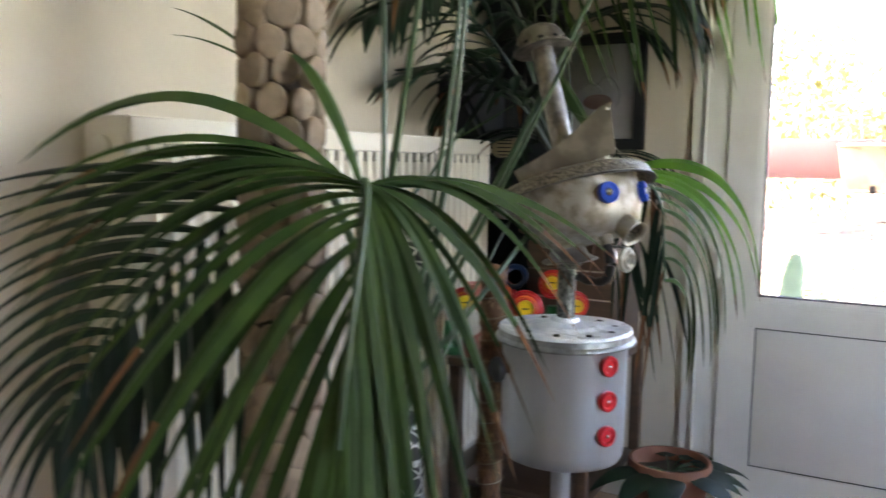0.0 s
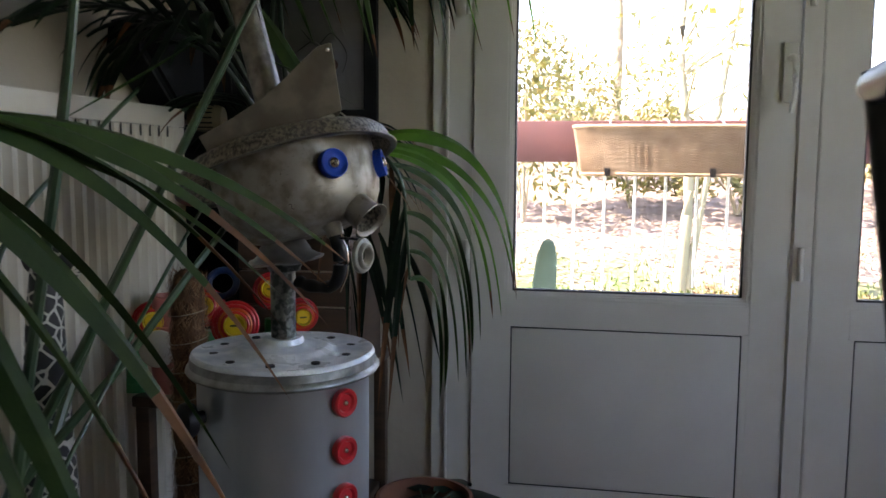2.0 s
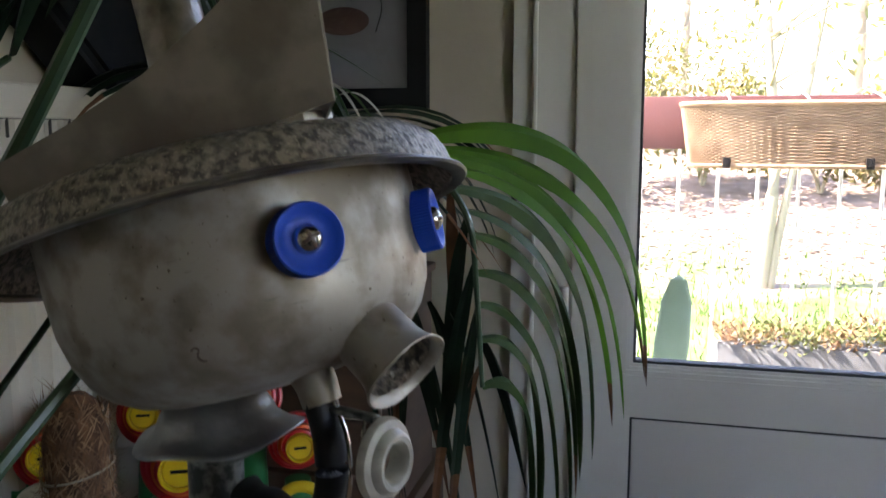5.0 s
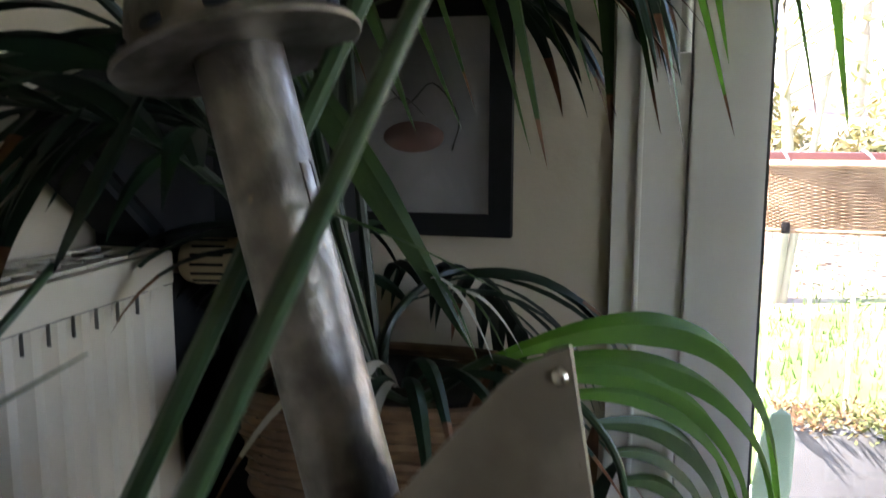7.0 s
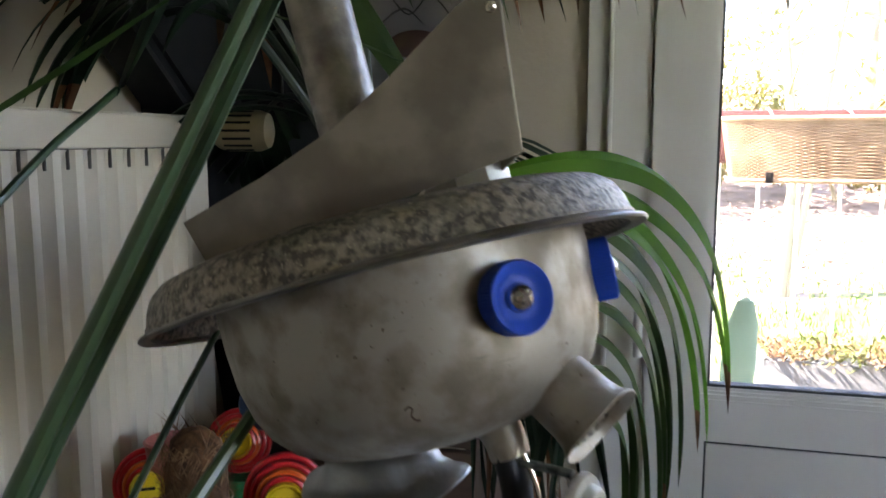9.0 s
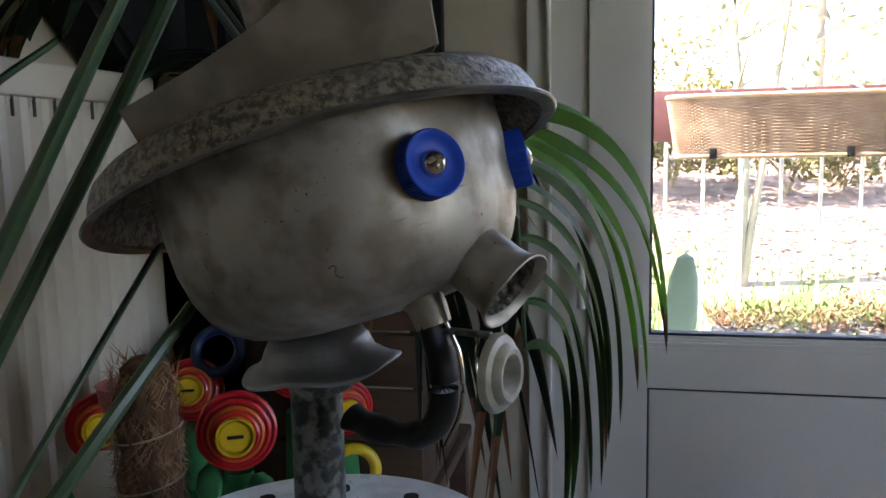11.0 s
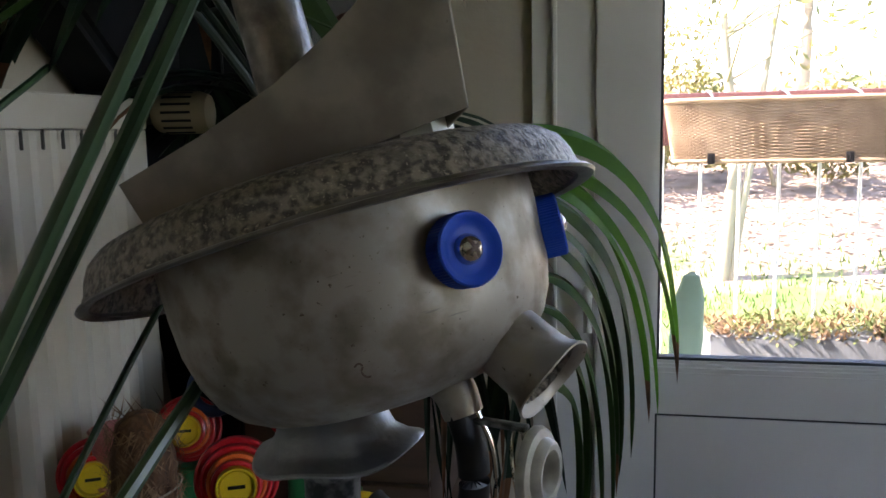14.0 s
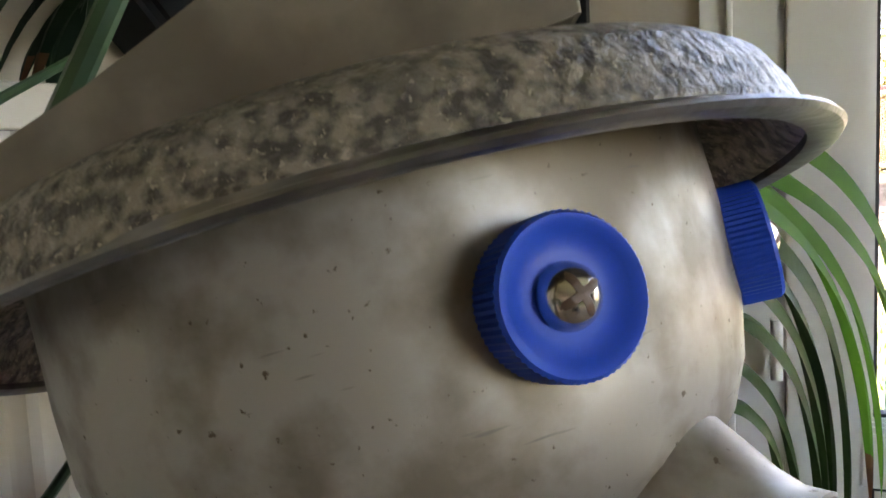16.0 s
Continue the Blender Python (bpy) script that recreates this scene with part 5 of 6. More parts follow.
def stacking_flower(at, direction, scale, petals, label):
    """Nested plastic cups like a flower, facing a direction."""
    z = Vector(direction).normalized()
    t = thing("toy_flower", label, "toy", Matrix.Translation(at) @ z.to_track_quat("Z", "Y").to_matrix().to_4x4() @ Matrix.Scale(scale, 4), group="toy flowers on the table")
    for r0, r1, z0, z1, mm in petals:
        part("cup", lathe([(r0, z0), (r1 - 0.002, z0), (r1, z0 + 0.002), (r1, z1), (r1 - 0.002, z1 + 0.001), (r1 - 0.004, z1), (r1 - 0.004, z0 + 0.004), (r0, z0 + 0.004)], 36), mm, t)
    part("centre", lathe([(0, 0.030), (0.012, 0.030), (0.0135, 0.028), (0.014, 0.034), (0.0155, 0.034), (0.016, 0.0), (0, 0.0)], 30), M_YELLOW, t)
    part("key_slot", box(-0.0065, -0.0013, 0.0302, 0.0065, 0.0013, 0.0312), M_BAKELITE, t)
    part("stem", sweep([(0, 0, 0.002), (0, -0.01, -0.03)], 0.008, 10), M_GREEN, t)
    return t


CUPS = [(0.0, 0.033, 0.0, 0.008, M_RED), (0.0, 0.028, 0.004, 0.014, M_RED), (0.0, 0.023, 0.010, 0.020, M_ORANGE), (0.0, 0.0195, 0.015, 0.026, M_RED)]
FLAB = "red and yellow plastic stacking-cup flower on the table"
for at, d_, sc in (((-0.845, 2.715, 0.690), (0.45, -1, 0.12), 1.45), ((-0.965, 2.83, 0.700), (0.35, -1, 0.25), 1.30), ((-1.015, 2.70, 0.690), (0.55, -1, 0.2), 1.30), ((-0.80, 2.80, 0.745), (0.3, -1, 0.3), 1.2), ((-0.735, 2.79, 0.700), (0.6, -1, 0.0), 1.1)):
    stacking_flower(at, d_, sc, CUPS, FLAB)
toy = thing("plastic_garden_toy", "green plastic toy garden with leaf shapes on the table", "toy", Matrix.Translation((-0.87, 2.80, 0.548)))
for dx, dy, h_, r_ in ((0.025, -0.085, 0.09, 0.022), (-0.095, 0.03, 0.10, 0.022), (-0.185, -0.10, 0.09, 0.022), (0.07, 0.0, 0.14, 0.02), (0.135, -0.01, 0.10, 0.02)):
    part("post", lathe([(0, 0), (r_ * 1.5, 0), (r_ * 1.5, 0.02), (r_, 0.03), (r_ * 0.8, h_), (0, h_)], 20), M_GREEN, toy, m=Matrix.Translation((dx, dy, 0)))
for dx, dy, a in ((0.06, -0.10, 0.3), (0.00, -0.11, -0.5), (-0.08, -0.08, 0.8)):
    part("leaf_piece", lathe([(0, 0), (0.014, 0.004), (0.020, 0.022), (0.014, 0.042), (0, 0.052)], 18), M_GREEN, toy, m=Matrix.Translation((dx, dy, 0.055)) @ Euler((a, a * 0.7, 0)).to_matrix().to_4x4() @ Matrix.Diagonal((1, 0.5, 1, 1)))
disc = tagged(part("plastic_disc", lathe([(0, 0), (0.034, 0), (0.036, 0.003), (0.034, 0.010), (0.028, 0.013), (0, 0.013)], 36), M_WHITEPL, m=Matrix.Translation((-0.96, 2.62, 0.655)) @ Vector((0.5, -1, 0.2)).to_track_quat("Z", "Y").to_matrix().to_4x4()), "cream plastic disc leaning among the toys", "toy")
ringt = tagged(part("toy_ring", lathe([(0.026 + 0.007 * math.cos(2 * math.pi * i / 10), 0.007 * math.sin(2 * math.pi * i / 10)) for i in range(10)], 32, closed=True), M_YELLOW, m=Matrix.Translation((-0.70, 2.72, 0.645)) @ Vector((0.4, -1, 0.1)).to_track_quat("Z", "Y").to_matrix().to_4x4()), "yellow plastic ring on the table", "toy")
ringb = tagged(part("toy_ring", lathe([(0.030 + 0.008 * math.cos(2 * math.pi * i / 10), 0.008 * math.sin(2 * math.pi * i / 10)) for i in range(10)], 32, closed=True), mat("deep_blue_plastic", (0.005, 0.022, 0.075), 0.3), m=Matrix.Translation((-0.93, 2.84, 0.752)) @ Vector((0.2, -1, 0.5)).to_track_quat("Z", "Y").to_matrix().to_4x4()), "blue plastic ring behind the flowers", "toy")

cups = thing("toy_cup", "stack of faded pink plastic cups among the toys", "toy", Matrix.Translation((-0.985, 2.70, 0.548)))
for k, rr in enumerate((0.036, 0.033, 0.030)):
    part("cup", lathe([(0, 0.06 * k), (rr * 0.75, 0.06 * k), (rr, 0.06 * k + 0.075), (rr + 0.002, 0.06 * k + 0.077), (rr - 0.001, 0.06 * k + 0.079), (rr * 0.72, 0.06 * k + 0.008), (0, 0.06 * k + 0.008)], 28), M_PINK, cups)

# moss pole with twine
pole = thing("moss_pole", "brown coconut-fibre pole bound with twine", "plant support", Matrix.Translation((-0.862, 2.555, 0.004)))
bm = lathe([(0, 0.0), (0.029, 0.0)] + [(0.0285 + 0.003 * math.sin(k * 2.1), 0.02 + k * 0.0268) for k in range(29)] + [(0.023, 0.805), (0.012, 0.816), (0, 0.819)], 26, wobble=lambda a, r, z: (1 + 0.06 * math.sin(9 * a + z * 90) + 0.05 * math.sin(4 * a - z * 37), 0))
part("fibre", bm, M_COIR, pole)
bm = bmesh.new()
rg = random.Random(3)
for _ in range(4200):
    a, z = rg.uniform(0, 6.283), rg.uniform(0.30, 0.81)
    q = Vector((0.0325 * math.cos(a), 0.0325 * math.sin(a), z))
    tn = rg.choice((-1, 1)) * rg.uniform(0.3, 1.2)
    d_ = Vector((0.25 * math.cos(a) - tn * math.sin(a), 0.25 * math.sin(a) + tn * math.cos(a), rg.uniform(-2.0, 1.6))).normalized()
    q2 = q + d_ * rg.uniform(0.012, 0.034)
    wv = Vector((-math.sin(a), math.cos(a), 0)) * 0.0011
    bm.faces.new([bm.verts.new(v) for v in (q - wv, q + wv, q2)])
part("loose_fibre", bm, M_FIBRE, pole, smooth=False)["kind"] = "stuff"
for k in range(11):
    z = 0.22 + k * 0.052
    part("twine", sweep([(0.0340 * math.cos(a), 0.0340 * math.sin(a), z + 0.006 * math.sin(a + 1)) for a in [2 * math.pi * i / 24 for i in range(25)]], 0.0011, 6, caps=False), M_TWINE, pole)
flower_pot("flower_pot", (-0.852, 2.555, -0.012), 0.085, 0.20, M_TERRA, "terracotta pot round the moss pole")

# column of wood slices
col = thing("wood_slice_column", "tall column faced with round wood slices", "column", Matrix.Translation((-0.735, 1.60, -0.012)))
part("core", sweep([(0, 0, 0), (0, 0, 1.75)], 0.043, 24), M_BARK, col)
rg = random.Random(8)
slice_meshes = []
for v in range(4):
    bm = lathe([(0, 0.016), (0.0195, 0.016), (0.0215, 0.0145), (0.0225, 0.012), (0.0222, 0.0), (0, 0.0)], 14, wobble=lambda a, r, z, v=v: (1 + 0.07 * math.sin(2 * a + v) + 0.05 * math.sin(3 * a + 2 * v), 0))
    slice_meshes.append(finish(bm, "wood_slice", M_SLICE))
for k in range(34):
    for i in range(8):
        a = 2 * math.pi * (i + 0.5 * (k % 2)) / 8 + rg.uniform(-0.06, 0.06)
        if math.sin(a) > 0.75:
            continue
        ob = new("wood_slice", slice_meshes[rg.randrange(4)])
        ob.parent = col
        sc = rg.uniform(0.84, 1.08)
        ob.matrix_basis = Matrix.Translation((0.041 * math.cos(a), 0.041 * math.sin(a), 0.42 + k * 0.0385 + rg.uniform(-0.004, 0.004))) @ Matrix.Rotation(a, 4, "Z") @ Euler((0, radians(90), 0)).to_matrix().to_4x4() @ Matrix.Diagonal((sc, sc, 1, 1))

# spotted animal ornament in one piece
bm = bmesh.new()
sweep(smooth_path([(0, 0, 0.16), (0.004, 0, 0.30), (0.0, 0, 0.5), (-0.004, 0.004, 0.72), (0.0, 0.006, 0.86)], 30), lambda s_: 0.058 - 0.036 * s_, 20, bm=bm)
sweep(smooth_path([(-0.022, 0.002, 0.872), (0.002, 0.004, 0.882), (0.034, 0.0, 0.872), (0.056, -0.004, 0.856)], 14), lambda s_: 0.019 + 0.008 * math.sin(math.pi * min(1, s_ * 1.5)) - 0.007 * s_, 16, bm=bm)
for sy in (-0.018, 0.02):
    sweep([(-0.012, sy, 0.893), (-0.018, sy * 1.5, 0.915), (-0.021, sy * 1.7, 0.93)], lambda s_: 0.007 - 0.004 * s_, 8, bm=bm)
for lx, ly in ((-0.03, -0.03), (0.03, -0.03), (-0.03, 0.03), (0.03, 0.03)):
    sweep([(lx, ly, 0.0), (lx * 0.9, ly * 0.9, 0.2)], 0.016, 10, bm=bm)
orn = part("giraffe_ornament", bm, M_SPOT, m=Matrix.Translation((-0.955, 2.285, -0.012)))
tagged(orn, "white giraffe ornament with black spots beside the radiator", "ornament")

# picture, black lamp shade
pic = thing("framed_picture", "faded print in a black frame with grey mount", "picture", Matrix.Translation((-0.848, WY - 0.002, 1.294)))
part("picture_frame", bevelled_frame(-0.152, 0.152, -0.179, 0.179, 0.034, -0.022, 0.0), M_BLACKMATT, pic, smooth=False)
part("mount", box(-0.125, -0.010, -0.152, 0.125, -0.004, 0.152), M_PAPER, pic)
part("print", lathe([(0, 0.0), (0.03, 0.0), (0.028, 0.001), (0, 0.001)], 20), M_PINKINK, pic, m=Matrix.Translation((0.0, -0.0105, -0.03)) @ Euler((radians(90), 0, 0)).to_matrix().to_4x4() @ Matrix.Diagonal((1.6, 0.8, 1, 1)))
part("print", sweep(smooth_path([(-0.05, -0.0115, 0.06), (-0.01, -0.0115, 0.02), (0.03, -0.0115, 0.05), (0.07, -0.0115, 0.0), (0.06, -0.0115, -0.05)], 20), 0.0013, 5), M_INK, pic)
part("print", sweep(smooth_path([(-0.07, -0.0115, 0.0), (-0.02, -0.0115, 0.03), (0.02, -0.0115, 0.0)], 14), lambda s_: 0.001 + 0.008 * math.sin(math.pi * s_), 6, 0.2), M_INK, pic)
pane = part("pane", box(-0.124, -0.016, -0.151, 0.124, -0.0135, 0.151), M_GLASS, pic, smooth=False)
pane.visible_shadow = False
bag = thing("instrument_bag", "black padded instrument bag leaning in the corner", "bag", Matrix.Translation((-1.05, 3.09, -0.012)))
bm = bmesh.new()
outline = [(-0.06, 0.0), (0.10, 0.0), (0.125, 0.25), (0.10, 0.55), (0.125, 0.85), (0.13, 1.10), (0.105, 1.35), (0.10, 1.75), (-0.12, 1.75), (-0.125, 1.55), (-0.055, 1.36), (-0.095, 1.20), (-0.13, 1.02), (-0.125, 0.75), (-0.09, 0.5), (-0.12, 0.22)]
f = bm.faces.new([bm.verts.new((u, 0.17 - 0.0 * v, v)) for u, v in outline])
ex = bmesh.ops.extrude_face_region(bm, geom=[f])
for v in ex["geom"]:
    if isinstance(v, bmesh.types.BMVert):
        v.co.y -= 0.15
bmesh.ops.bevel(bm, geom=[e for e in bm.edges if abs(e.verts[0].co.y - e.verts[1].co.y) < 0.01], offset=0.018, segments=3, affect="EDGES")
part("bag_body", bm, M_BLACKCLOTH, bag)
bm = bmesh.new()
f = bm.faces.new([bm.verts.new((-0.135, y_ - 3.09, z_ + 0.012)) for y_, z_ in ((3.10, 0.95), (2.95, 0.95), (2.948, 1.146), (2.82, 1.250), (2.835, 1.315), (2.98, 1.36), (3.10, 1.38))])
ex = bmesh.ops.extrude_face_region(bm, geom=[f])
for v in ex["geom"]:
    if isinstance(v, bmesh.types.BMVert):
        v.co.x += 0.10
bmesh.ops.bevel(bm, geom=[e for e in bm.edges if abs(e.verts[0].co.x - e.verts[1].co.x) < 0.01], offset=0.014, segments=3, affect="EDGES")
part("side_pocket", bm, M_BLACKCLOTH, bag, "black padded pocket lying over the radiator's end")
part("zip", sweep(smooth_path([(0.02, 0.016, 0.3), (0.03, 0.016, 0.9), (0.02, 0.016, 1.5)], 20), 0.003, 6), M_BAKELITE, bag)

# broad-leaved plant in a terracotta pot by the door
flower_pot("flower_pot", (-0.485, 2.86, -0.012), 0.105, 0.315, M_TERRA, "terracotta pot by the garden door")
plant = thing("houseplant", "low houseplant with broad dark green leaves", "houseplant", Matrix.Translation((-0.485, 2.86, 0.258)))
rg = random.Random(5)
for i in range(11):
    a = -2.4 + i * 0.42 + rg.uniform(-0.2, 0.2)
    d_ = Vector((math.cos(a), math.sin(a), 0))
    ln = rg.uniform(0.13, 0.20)
    lf = part("leaf_stalk", sweep(smooth_path([(0, 0, 0), d_ * 0.03 + UP * 0.022, d_ * 0.07 + UP * 0.030], 8), 0.002, 6), M_STEM, plant)
    part("leaf", blade_mesh(d_ * 0.065 + UP * 0.029, d_ + UP * 0.10, ln, 0.075, 1.1, DARKS, 0, seg=10, fold=0.2), DARKS, lf)

# shallow dish of dried twigs on the floor under the robot
dishp = flower_pot("flower_pot", (-0.66, 2.05, -0.012), 0.13, 0.26, M_TERRA, "terracotta pot of dry twigs in front of the robot")
twig = thing("dry_plant", "tangle of thin dry grey stems", "houseplant", Matrix.Translation((-0.66, 2.05, 0.215)))
bm = bmesh.new()
for i in range(70):
    a, r_ = rg.uniform(0, 6.28), rg.uniform(0.0, 0.09)
    p0 = Vector((r_ * math.cos(a), r_ * math.sin(a), 0))
    b_ = a + rg.uniform(-1, 1)
    pts = [p0, p0 + Vector((0.03 * math.cos(b_), 0.03 * math.sin(b_), rg.uniform(0.03, 0.08))), p0 + Vector((0.07 * math.cos(b_), 0.07 * math.sin(b_), rg.uniform(0.05, 0.14)))]
    sweep(smooth_path(pts, 6), 0.0014, 5, bm=bm)
part("twigs", bm, mat("dry_grey_stem", (0.20, 0.19, 0.15), 0.9), twig)["kind"] = "stuff"

# ---- chair ----
chair = thing("chair", "black lacquered ladder-back chair", "chair", Matrix.Translation((0.066, 1.60, -0.012)))


def chair_bar(y_, r_, flat, x_=0.0, top=1.085):
    return sweep(smooth_path([(0.085 + x_, y_, 0.46), (0.060 + x_, y_, 0.70), (0.030 + x_, y_, 0.90), (x_, y_, top)], 18), r_, 12, flat)


def bow(u):
    return -0.016 * (1 - u * u)


for y_ in (0.255, -0.20):
    part("back_post", sweep(smooth_path([(0.13, y_, 0.0), (0.09, y_, 0.45), (0.060, y_, 0.70), (0.030, y_, 0.90), (0.0, y_, 1.10)], 24), lambda s_: 0.0175 - 0.002 * s_, 14), M_BLACK, chair)
for u in (-0.5, 0.0, 0.5):
    part("back_slat", chair_bar(0.0275 + u * 0.2275, 0.0125, 0.45, bow(u)), M_BLACK, chair)
part("top_rail", sweep([(-0.001 + bow(-1 + i / 9), 0.0275 + (-1 + i / 9) * 0.236, 1.088) for i in range(19)], 0.0145, 14), M_BLACK, chair, "rounded black top rail")
for z, hgt, x_ in ((0.955, 0.022, 0.021), (0.855, 0.020, 0.037), (0.70, 0.020, 0.060)):
    bm = bmesh.new()
    rows = []
    for i in range(17):
        u = -1 + i / 8
        x2, yy = x_ + bow(u) * 1.05, 0.0275 + u * 0.222
        rows.append([bm.verts.new((x2 - 0.0085, yy, z - hgt)), bm.verts.new((x2 + 0.0085, yy, z - hgt)), bm.verts.new((x2 + 0.0085, yy, z + hgt)), bm.verts.new((x2 - 0.0085, yy, z + hgt))])
    for a_, b_ in zip(rows, rows[1:]):
        for k in range(4):
            bm.faces.new((a_[k], a_[(k + 1) % 4], b_[(k + 1) % 4], b_[k]))
    bm.faces.new(rows[0])
    bm.faces.new(rows[-1][::-1])
    bmesh.ops.bevel(bm, geom=[e for e in bm.edges if len(e.link_faces) == 2 and e.calc_face_angle() > 1.2], offset=0.003, segments=2, affect="EDGES")
    part("back_rail", bm, M_BLACK, chair)
part("seat", box(0.03, -0.20, 0.44, 0.45, 0.22, 0.475, 0.012, 3), M_BLACK, chair)
for y_ in (0.19, -0.17):
    part("front_leg", sweep([(0.42, y_, 0), (0.42, y_, 0.445)], 0.017, 12), M_BLACK, chair)
    part("stretcher", sweep([(0.05, y_, 0.2), (0.42, y_, 0.2)], 0.010, 10), M_BLACK, chair)

# ---- balcony and garden ----
structure("balcony", box(-4.0, WY + 0.25, -0.25, 6.0, 5.05, -0.03), M_DECK, "concrete balcony outside the doors")
rail = thing("balcony_railing", "burgundy board rail over thin grey bars", "railing")
part("rail_board", box(-3.9, 4.885, 1.02, 5.9, 4.915, 1.20, 0.004), M_BURG, rail)
part("bottom_rail", box(-3.9, 4.885, 0.03, 5.9, 4.915, 0.06, 0.003), M_BAR, rail)
bar = finish(sweep([(0, 0, 0.0), (0, 0, 0.965)], 0.0065, 8), "bar", M_BAR)
for i in range(72):
    ob = new("bar", bar)
    ob.parent = rail
    ob.matrix_basis = Matrix.Translation((-3.7505 + i * 0.1305, 4.9, 0.057))
for xx in (-2.2, 1.4, 4.5):
    part("post", box(xx, 4.88, -0.03, xx + 0.05, 4.92, 1.019, 0.003), M_BAR, rail)
bask = wicker_basket("balcony_basket", "long pale wicker planter hooked onto the railing", Matrix.Translation((0.16, 4.775, 0.963)), 0.36, 0.095, 0.205, 40, 60, M_WICKER, flare=1.09, band=0.0016)
for xx in (-0.25, 0.17):
    part("clip", box(xx - 0.012, -0.104, 0.0, xx + 0.012, -0.094, 0.035, 0.002), M_BAKELITE, bask)
for xx in (-0.24, 0.0, 0.22):
    part("hook", sweep(smooth_path([(xx, -0.06, 0.19), (xx, 0.0, 0.222), (xx, 0.12, 0.243), (xx, 0.146, 0.235)], 12), 0.005, 6), M_PLANTER, bask)
cact = thing("cactus", "flat green prickly-pear pad outside the glass", "cactus", Matrix.Translation((-0.285, 3.49, 0.50)))
part("pad", lathe([(0, 0), (0.018, 0.01), (0.034, 0.08), (0.042, 0.17), (0.036, 0.25), (0.020, 0.292), (0, 0.302)], 28), M_CACTUS, cact, m=Matrix.Rotation(radians(14), 4, "Z") @ Matrix.Rotation(radians(4), 4, "Y") @ Matrix.Diagonal((0.82, 0.26, 1.02, 1)))
ctub = flower_pot("planter", (-0.285, 3.49, 0.27), 0.08, 0.24, M_PLANTER, "grey pot of the cactus on a plinth")
structure("plinth", box(-0.40, 3.40, -0.03, 0.95, 3.64, 0.27), M_DECK, "concrete ledge outside the door")
trough = thing("trough", "grey trough of low green and russet plants", "planter", Matrix.Translation((0.30, 4.45, -0.03)))
part("trough_body", box(-0.42, -0.10, 0.0, 0.75, 0.10, 0.50, 0.006), M_PLANTER, trough)
bm = bmesh.new()
rg = random.Random(6)
for i in range(5200):
    x_, y_ = rg.uniform(-0.42, 0.75), rg.uniform(-0.11, 0.11)
    clump = 0.5 + 0.5 * math.sin(x_ * 17 + 1.3) * math.cos(x_ * 7.3)
    a, h_ = rg.uniform(0, 6.28), rg.uniform(0.0, 0.055 + 0.075 * clump)
    q = Vector((x_, y_, 0.485 + h_ * 0.6))
    tq = q + Vector((0.022 * math.cos(a), 0.022 * math.sin(a), rg.uniform(-0.012, 0.03)))
    wv = Vector((-math.sin(a), math.cos(a), 0)) * 0.0045
    md = q.lerp(tq, 0.55)
    bm.faces.new([bm.verts.new(v) for v in (q, md - wv, tq, md + wv)])
part("foliage", bm, mat("heather_leaves", (0.10, 0.13, 0.035), 0.7, second=(0.17, 0.10, 0.05), scale=14, mix=(0.45, 0.55), transmit=0.25), trough, smooth=False)["kind"] = "stuff"


def ground_z(x_, y_):
    d = max(0.0, y_ - 11.0)
    return -0.72 + 0.20 * d - 0.0020 * d * d * (d < 50) + 0.05 * math.sin(x_ * 0.6) * math.cos(y_ * 0.45)


def litter_edge(x_):
    """Where the lawn gives way to the leaf-strewn bank."""
    return 11.9 + 0.55 * math.sin(x_ * 0.9 + 0.6) + 0.3 * math.sin(x_ * 2.3) + 0.10 * x_


bm = bmesh.new()
gx = [-400, -150, -60] + [-30 + 0.75 * i for i in range(81)] + [60, 150, 400]
gy = [-400, -100, -30, -8, 0, 3] + [5 + 0.5 * i for i in range(25)] + [17.5 + 1.25 * i for i in range(27)] + [60, 90, 150, 400]
grid = [[bm.verts.new((x_, y_, ground_z(x_, min(y_, 52)) if y_ > 5 else -0.75)) for x_ in gx] for y_ in gy]
for r0, r1 in zip(grid, grid[1:]):
    for i in range(len(gx) - 1):
        bm.faces.new((r0[i], r0[i + 1], r1[i + 1], r1[i]))
g = part("ground", bm, M_LAWN, label="sunlit lawn rising to a bank of fallen leaves")
g["kind"] = "structure"
rg = random.Random(12)
bm = bmesh.new()
for _ in range(14000):
    x_ = rg.uniform(-4, 8)
    y_ = litter_edge(x_) - 0.9 + abs(rg.gauss(0, 4.2))
    if y_ < litter_edge(x_) and rg.random() < 0.55:
        continue
    q = Vector((x_, y_, ground_z(x_, y_) + 0.012 + rg.uniform(0, 0.03)))
    a, s_ = rg.uniform(0, 6.28), rg.uniform(0.018, 0.048)
    u_ = Vector((math.cos(a), math.sin(a), rg.uniform(-0.1, 0.25))) * s_
    w_ = Vector((-math.sin(a), math.cos(a), rg.uniform(-0.1, 0.2))) * s_ * 0.6
    bm.faces.new([bm.verts.new(c_) for c_ in (q - u_, q - w_, q + u_, q + w_)])
part("fallen_leaves", bm, M_FALLEN, label="pale brown fallen leaves on the bank", smooth=False)["kind"] = "stuff"
bm = bmesh.new()
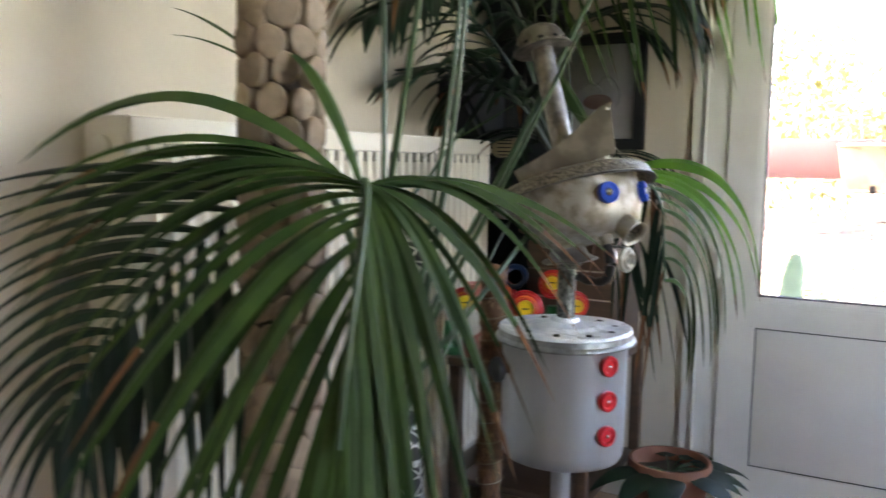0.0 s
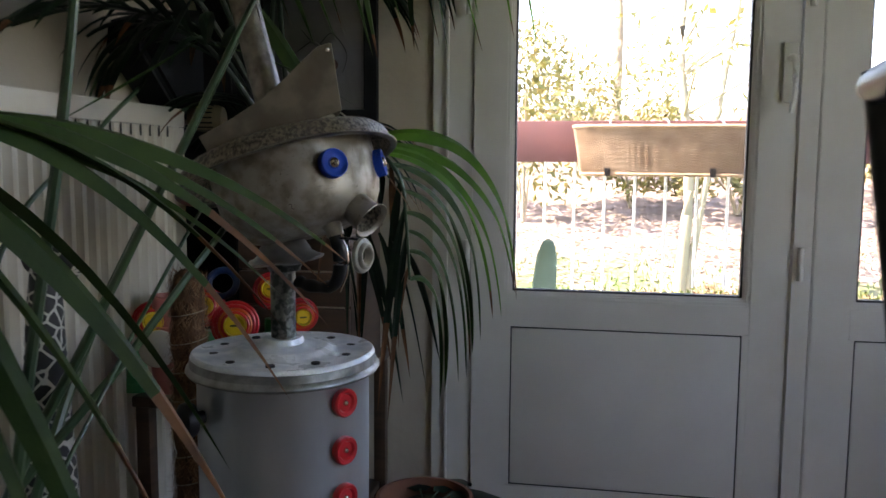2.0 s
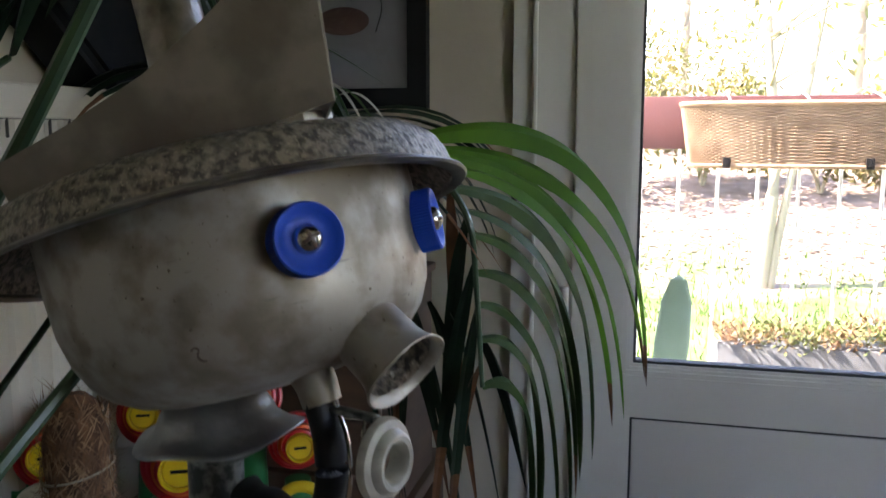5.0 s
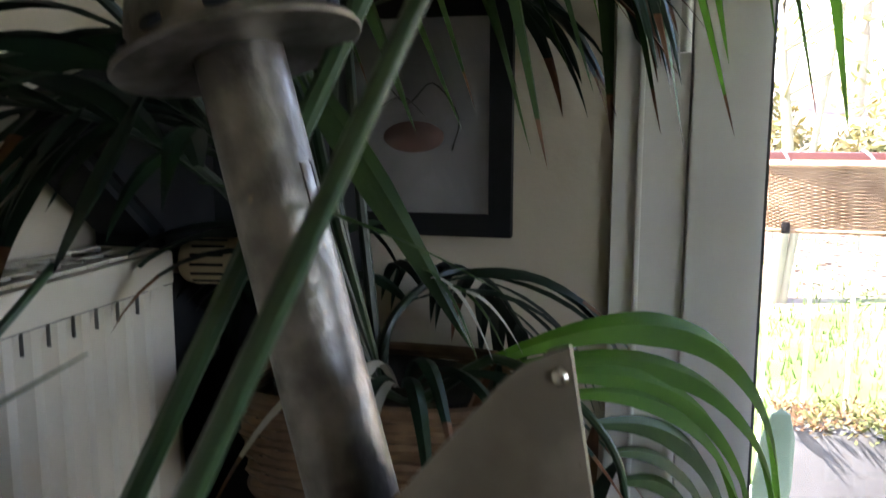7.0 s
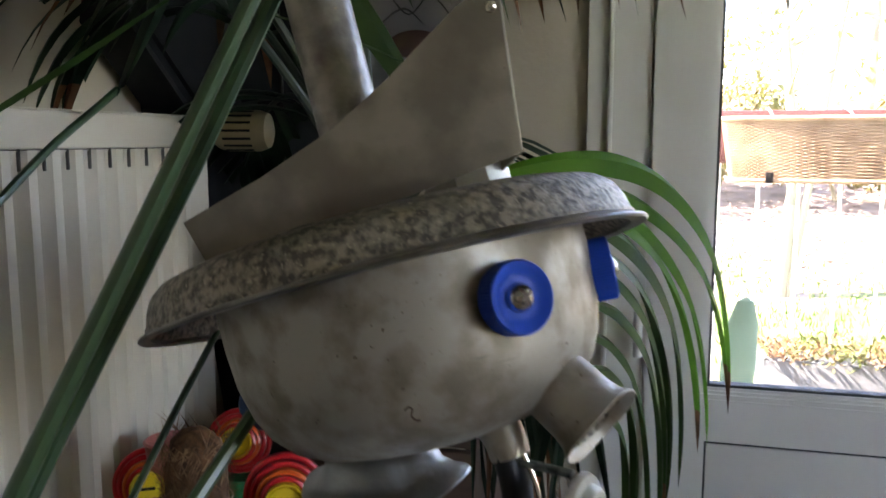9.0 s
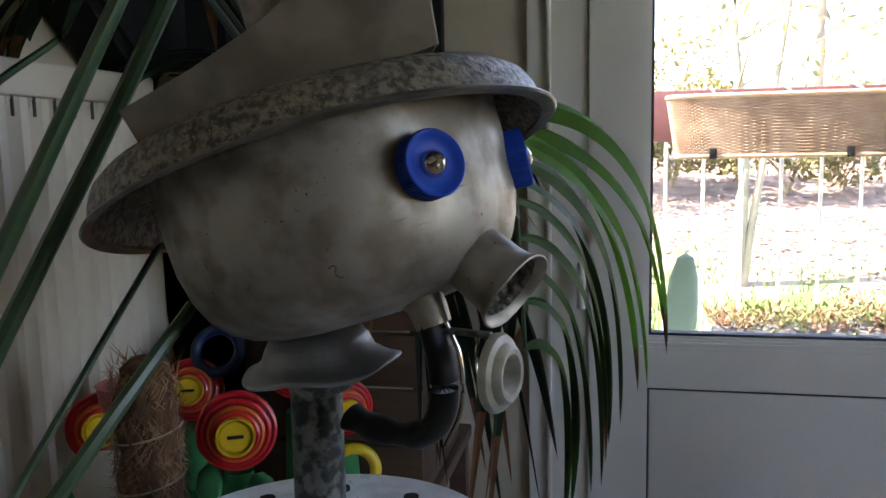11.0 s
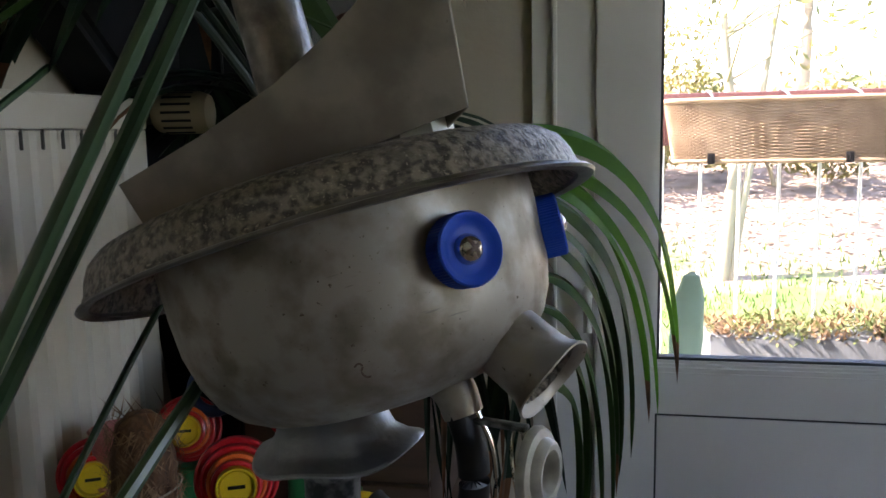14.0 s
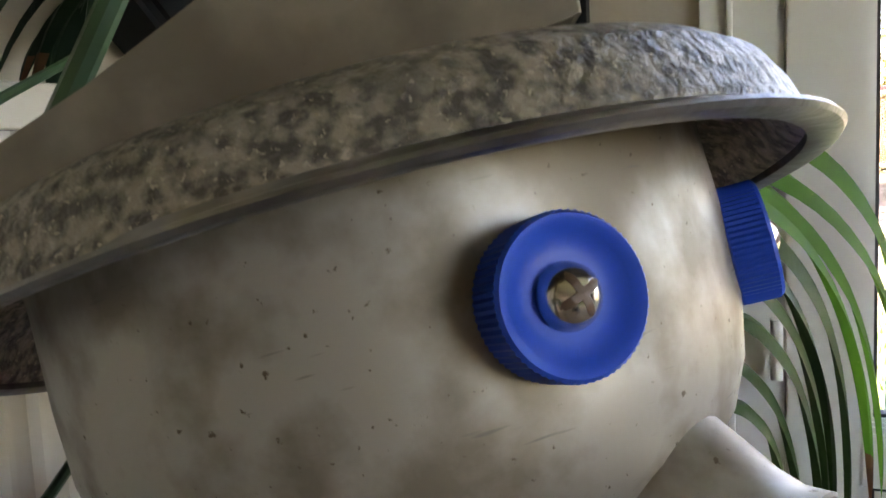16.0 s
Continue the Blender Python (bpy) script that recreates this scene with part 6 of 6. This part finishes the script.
for _ in range(9000):
    x_ = rg.uniform(-3, 6)
    y_ = rg.uniform(5.2, 13.5)
    if y_ > litter_edge(x_) and rg.random() < 0.85:
        continue
    q = Vector((x_, y_, ground_z(x_, y_) - 0.01))
    a, h_ = rg.uniform(0, 6.28), rg.uniform(0.05, 0.13)
    w_ = Vector((math.cos(a), math.sin(a), 0)) * 0.012
    bm.faces.new([bm.verts.new(c_) for c_ in (q - w_, q + w_, q + Vector((rg.uniform(-0.04, 0.04), rg.uniform(-0.04, 0.04), h_)))])
part("grass", bm, mat("grass_blades", (0.075, 0.15, 0.028), 0.8, second=(0.12, 0.17, 0.05), scale=2, transmit=0.3), label="short bright green grass", smooth=False)["kind"] = "stuff"


def leaf_cloud(bm, rg, centre, size, n, leaf):
    for _ in range(n):
        v = Vector((rg.gauss(0, 1), rg.gauss(0, 1), rg.gauss(0, 1))).normalized() * rg.uniform(0.55, 1.0)
        q = Vector(centre) + Vector((v.x * size[0], v.y * size[1], v.z * size[2]))
        u_ = Vector((rg.gauss(0, 1), rg.gauss(0, 1), rg.gauss(0, 1))).normalized()
        w_ = u_.orthogonal().normalized()
        s_ = leaf * rg.uniform(0.6, 1.3)
        bm.faces.new([bm.verts.new(c) for c in (q - u_ * s_, q + w_ * s_ * 0.45, q + u_ * s_, q - w_ * s_ * 0.45)])


rg = random.Random(21)
for i, (x_, y_, h_, w_) in enumerate(((-1.3, 15, 2.9, 2.0), (0.5, 16, 1.5, 1.5), (2.2, 15.5, 1.1, 1.4), (-4.0, 16, 2.0, 2.0), (4.8, 16.5, 1.5, 1.8), (-0.3, 19, 2.6, 2.2), (8, 17, 2.2, 2.2), (-8, 17, 2.4, 2.4))):
    b = thing("bush", "sunlit garden bush with sparse leaves", "bush", Matrix.Translation((x_, y_, ground_z(x_, y_) - 0.05)), group="garden bushes")
    for k in range(4):
        a = k * 1.6 + i
        part("branch", sweep(smooth_path([(0, 0, 0), (0.2 * math.cos(a), 0.2 * math.sin(a), h_ * 0.4), (0.55 * w_ * math.cos(a), 0.5 * w_ * math.sin(a), h_ * 0.8)], 10), lambda s_: 0.03 - 0.02 * s_, 6), M_TRUNK, b)
    bm = bmesh.new()
    for k in range(7):
        leaf_cloud(bm, rg, (rg.uniform(-0.7, 0.7) * w_, rg.uniform(-0.5, 0.5) * w_, h_ * rg.uniform(0.35, 1.0)), (w_ * 0.4, w_ * 0.4, h_ * 0.32), 260, 0.075)
    part("foliage", bm, M_BUSH, b, smooth=False)["kind"] = "stuff"
for i, (x_, y_, h_) in enumerate(((0.90, 11.5, 5.0), (-5.4, 22, 8), (4.4, 24, 9), (5.6, 19, 8), (-7.5, 22, 9), (0.4, 26, 10), (9.5, 24, 10))):
    tr = thing("tree", "garden tree with bare limbs and thin pale foliage", "tree", Matrix.Translation((x_, y_, ground_z(x_, y_) - 0.1)), group="garden trees")
    part("trunk", sweep(smooth_path([(0, 0, 0), (0.08, 0, h_ * 0.3), (-0.05, 0.1, h_ * 0.65), (0.1, 0, h_)], 16), lambda s_: (0.085 if i == 0 else 0.16) * (1 - 0.8 * s_), 10), M_TRUNK, tr)
    if i == 0:
        part("trunk", sweep(smooth_path([(0.09, 0, 0), (0.14, 0, 0.5), (0.28, 0, 1.5), (0.5, 0.1, 3.0), (0.7, 0.1, 4.2)], 16), lambda s_: 0.062 * (1 - 0.75 * s_), 10), M_TRUNK, tr)
    bm = bmesh.new()
    for k in range(9):
        a, z_ = rg.uniform(0, 6.28), rg.uniform(0.30, 0.92)
        e = Vector((math.cos(a), math.sin(a), 0)) * h_ * 0.26 + UP * h_ * min(1.0, z_ + 0.15)
        part("limb", sweep(smooth_path([(0, 0.05, h_ * z_), e * 0.5 + UP * h_ * z_ * 0.5, e], 8), lambda s_: 0.05 * (1 - 0.8 * s_) * (0.4 if i == 0 else 1), 6), M_TRUNK, tr)
        leaf_cloud(bm, rg, e, (h_ * 0.12, h_ * 0.12, h_ * 0.09), 70 if i == 0 else 230, 0.07 if i == 0 else 0.10)
    part("crown", bm, M_BUSH, tr, smooth=False)["kind"] = "stuff"
fence = thing("slatted_screen", "brown wooden slatted screen on the balcony", "screen", Matrix.Translation((1.35, 4.70, -0.03)))
for k in range(9):
    part("slat", box(0, 0, 0.12 + k * 0.10, 1.5, 0.02, 0.19 + k * 0.10, 0.002), M_SCREENWOOD, fence)
for xx in (0.0, 1.46):
    part("post", box(xx, 0.0205, 0, xx + 0.04, 0.06, 1.05, 0.002), M_SCREENWOOD, fence)

# ---- floor boards ----
for i in range(20):
    x_ = WX + 0.002 + i * 0.19
    ob = part("plank", box(x_, BY + 0.002, -0.012, min(x_ + 0.187, RX - 0.002), WY - 0.001, 0.0 - 0.0001 * (i % 2), 0.0015, 1), M_FLOOR, floor)
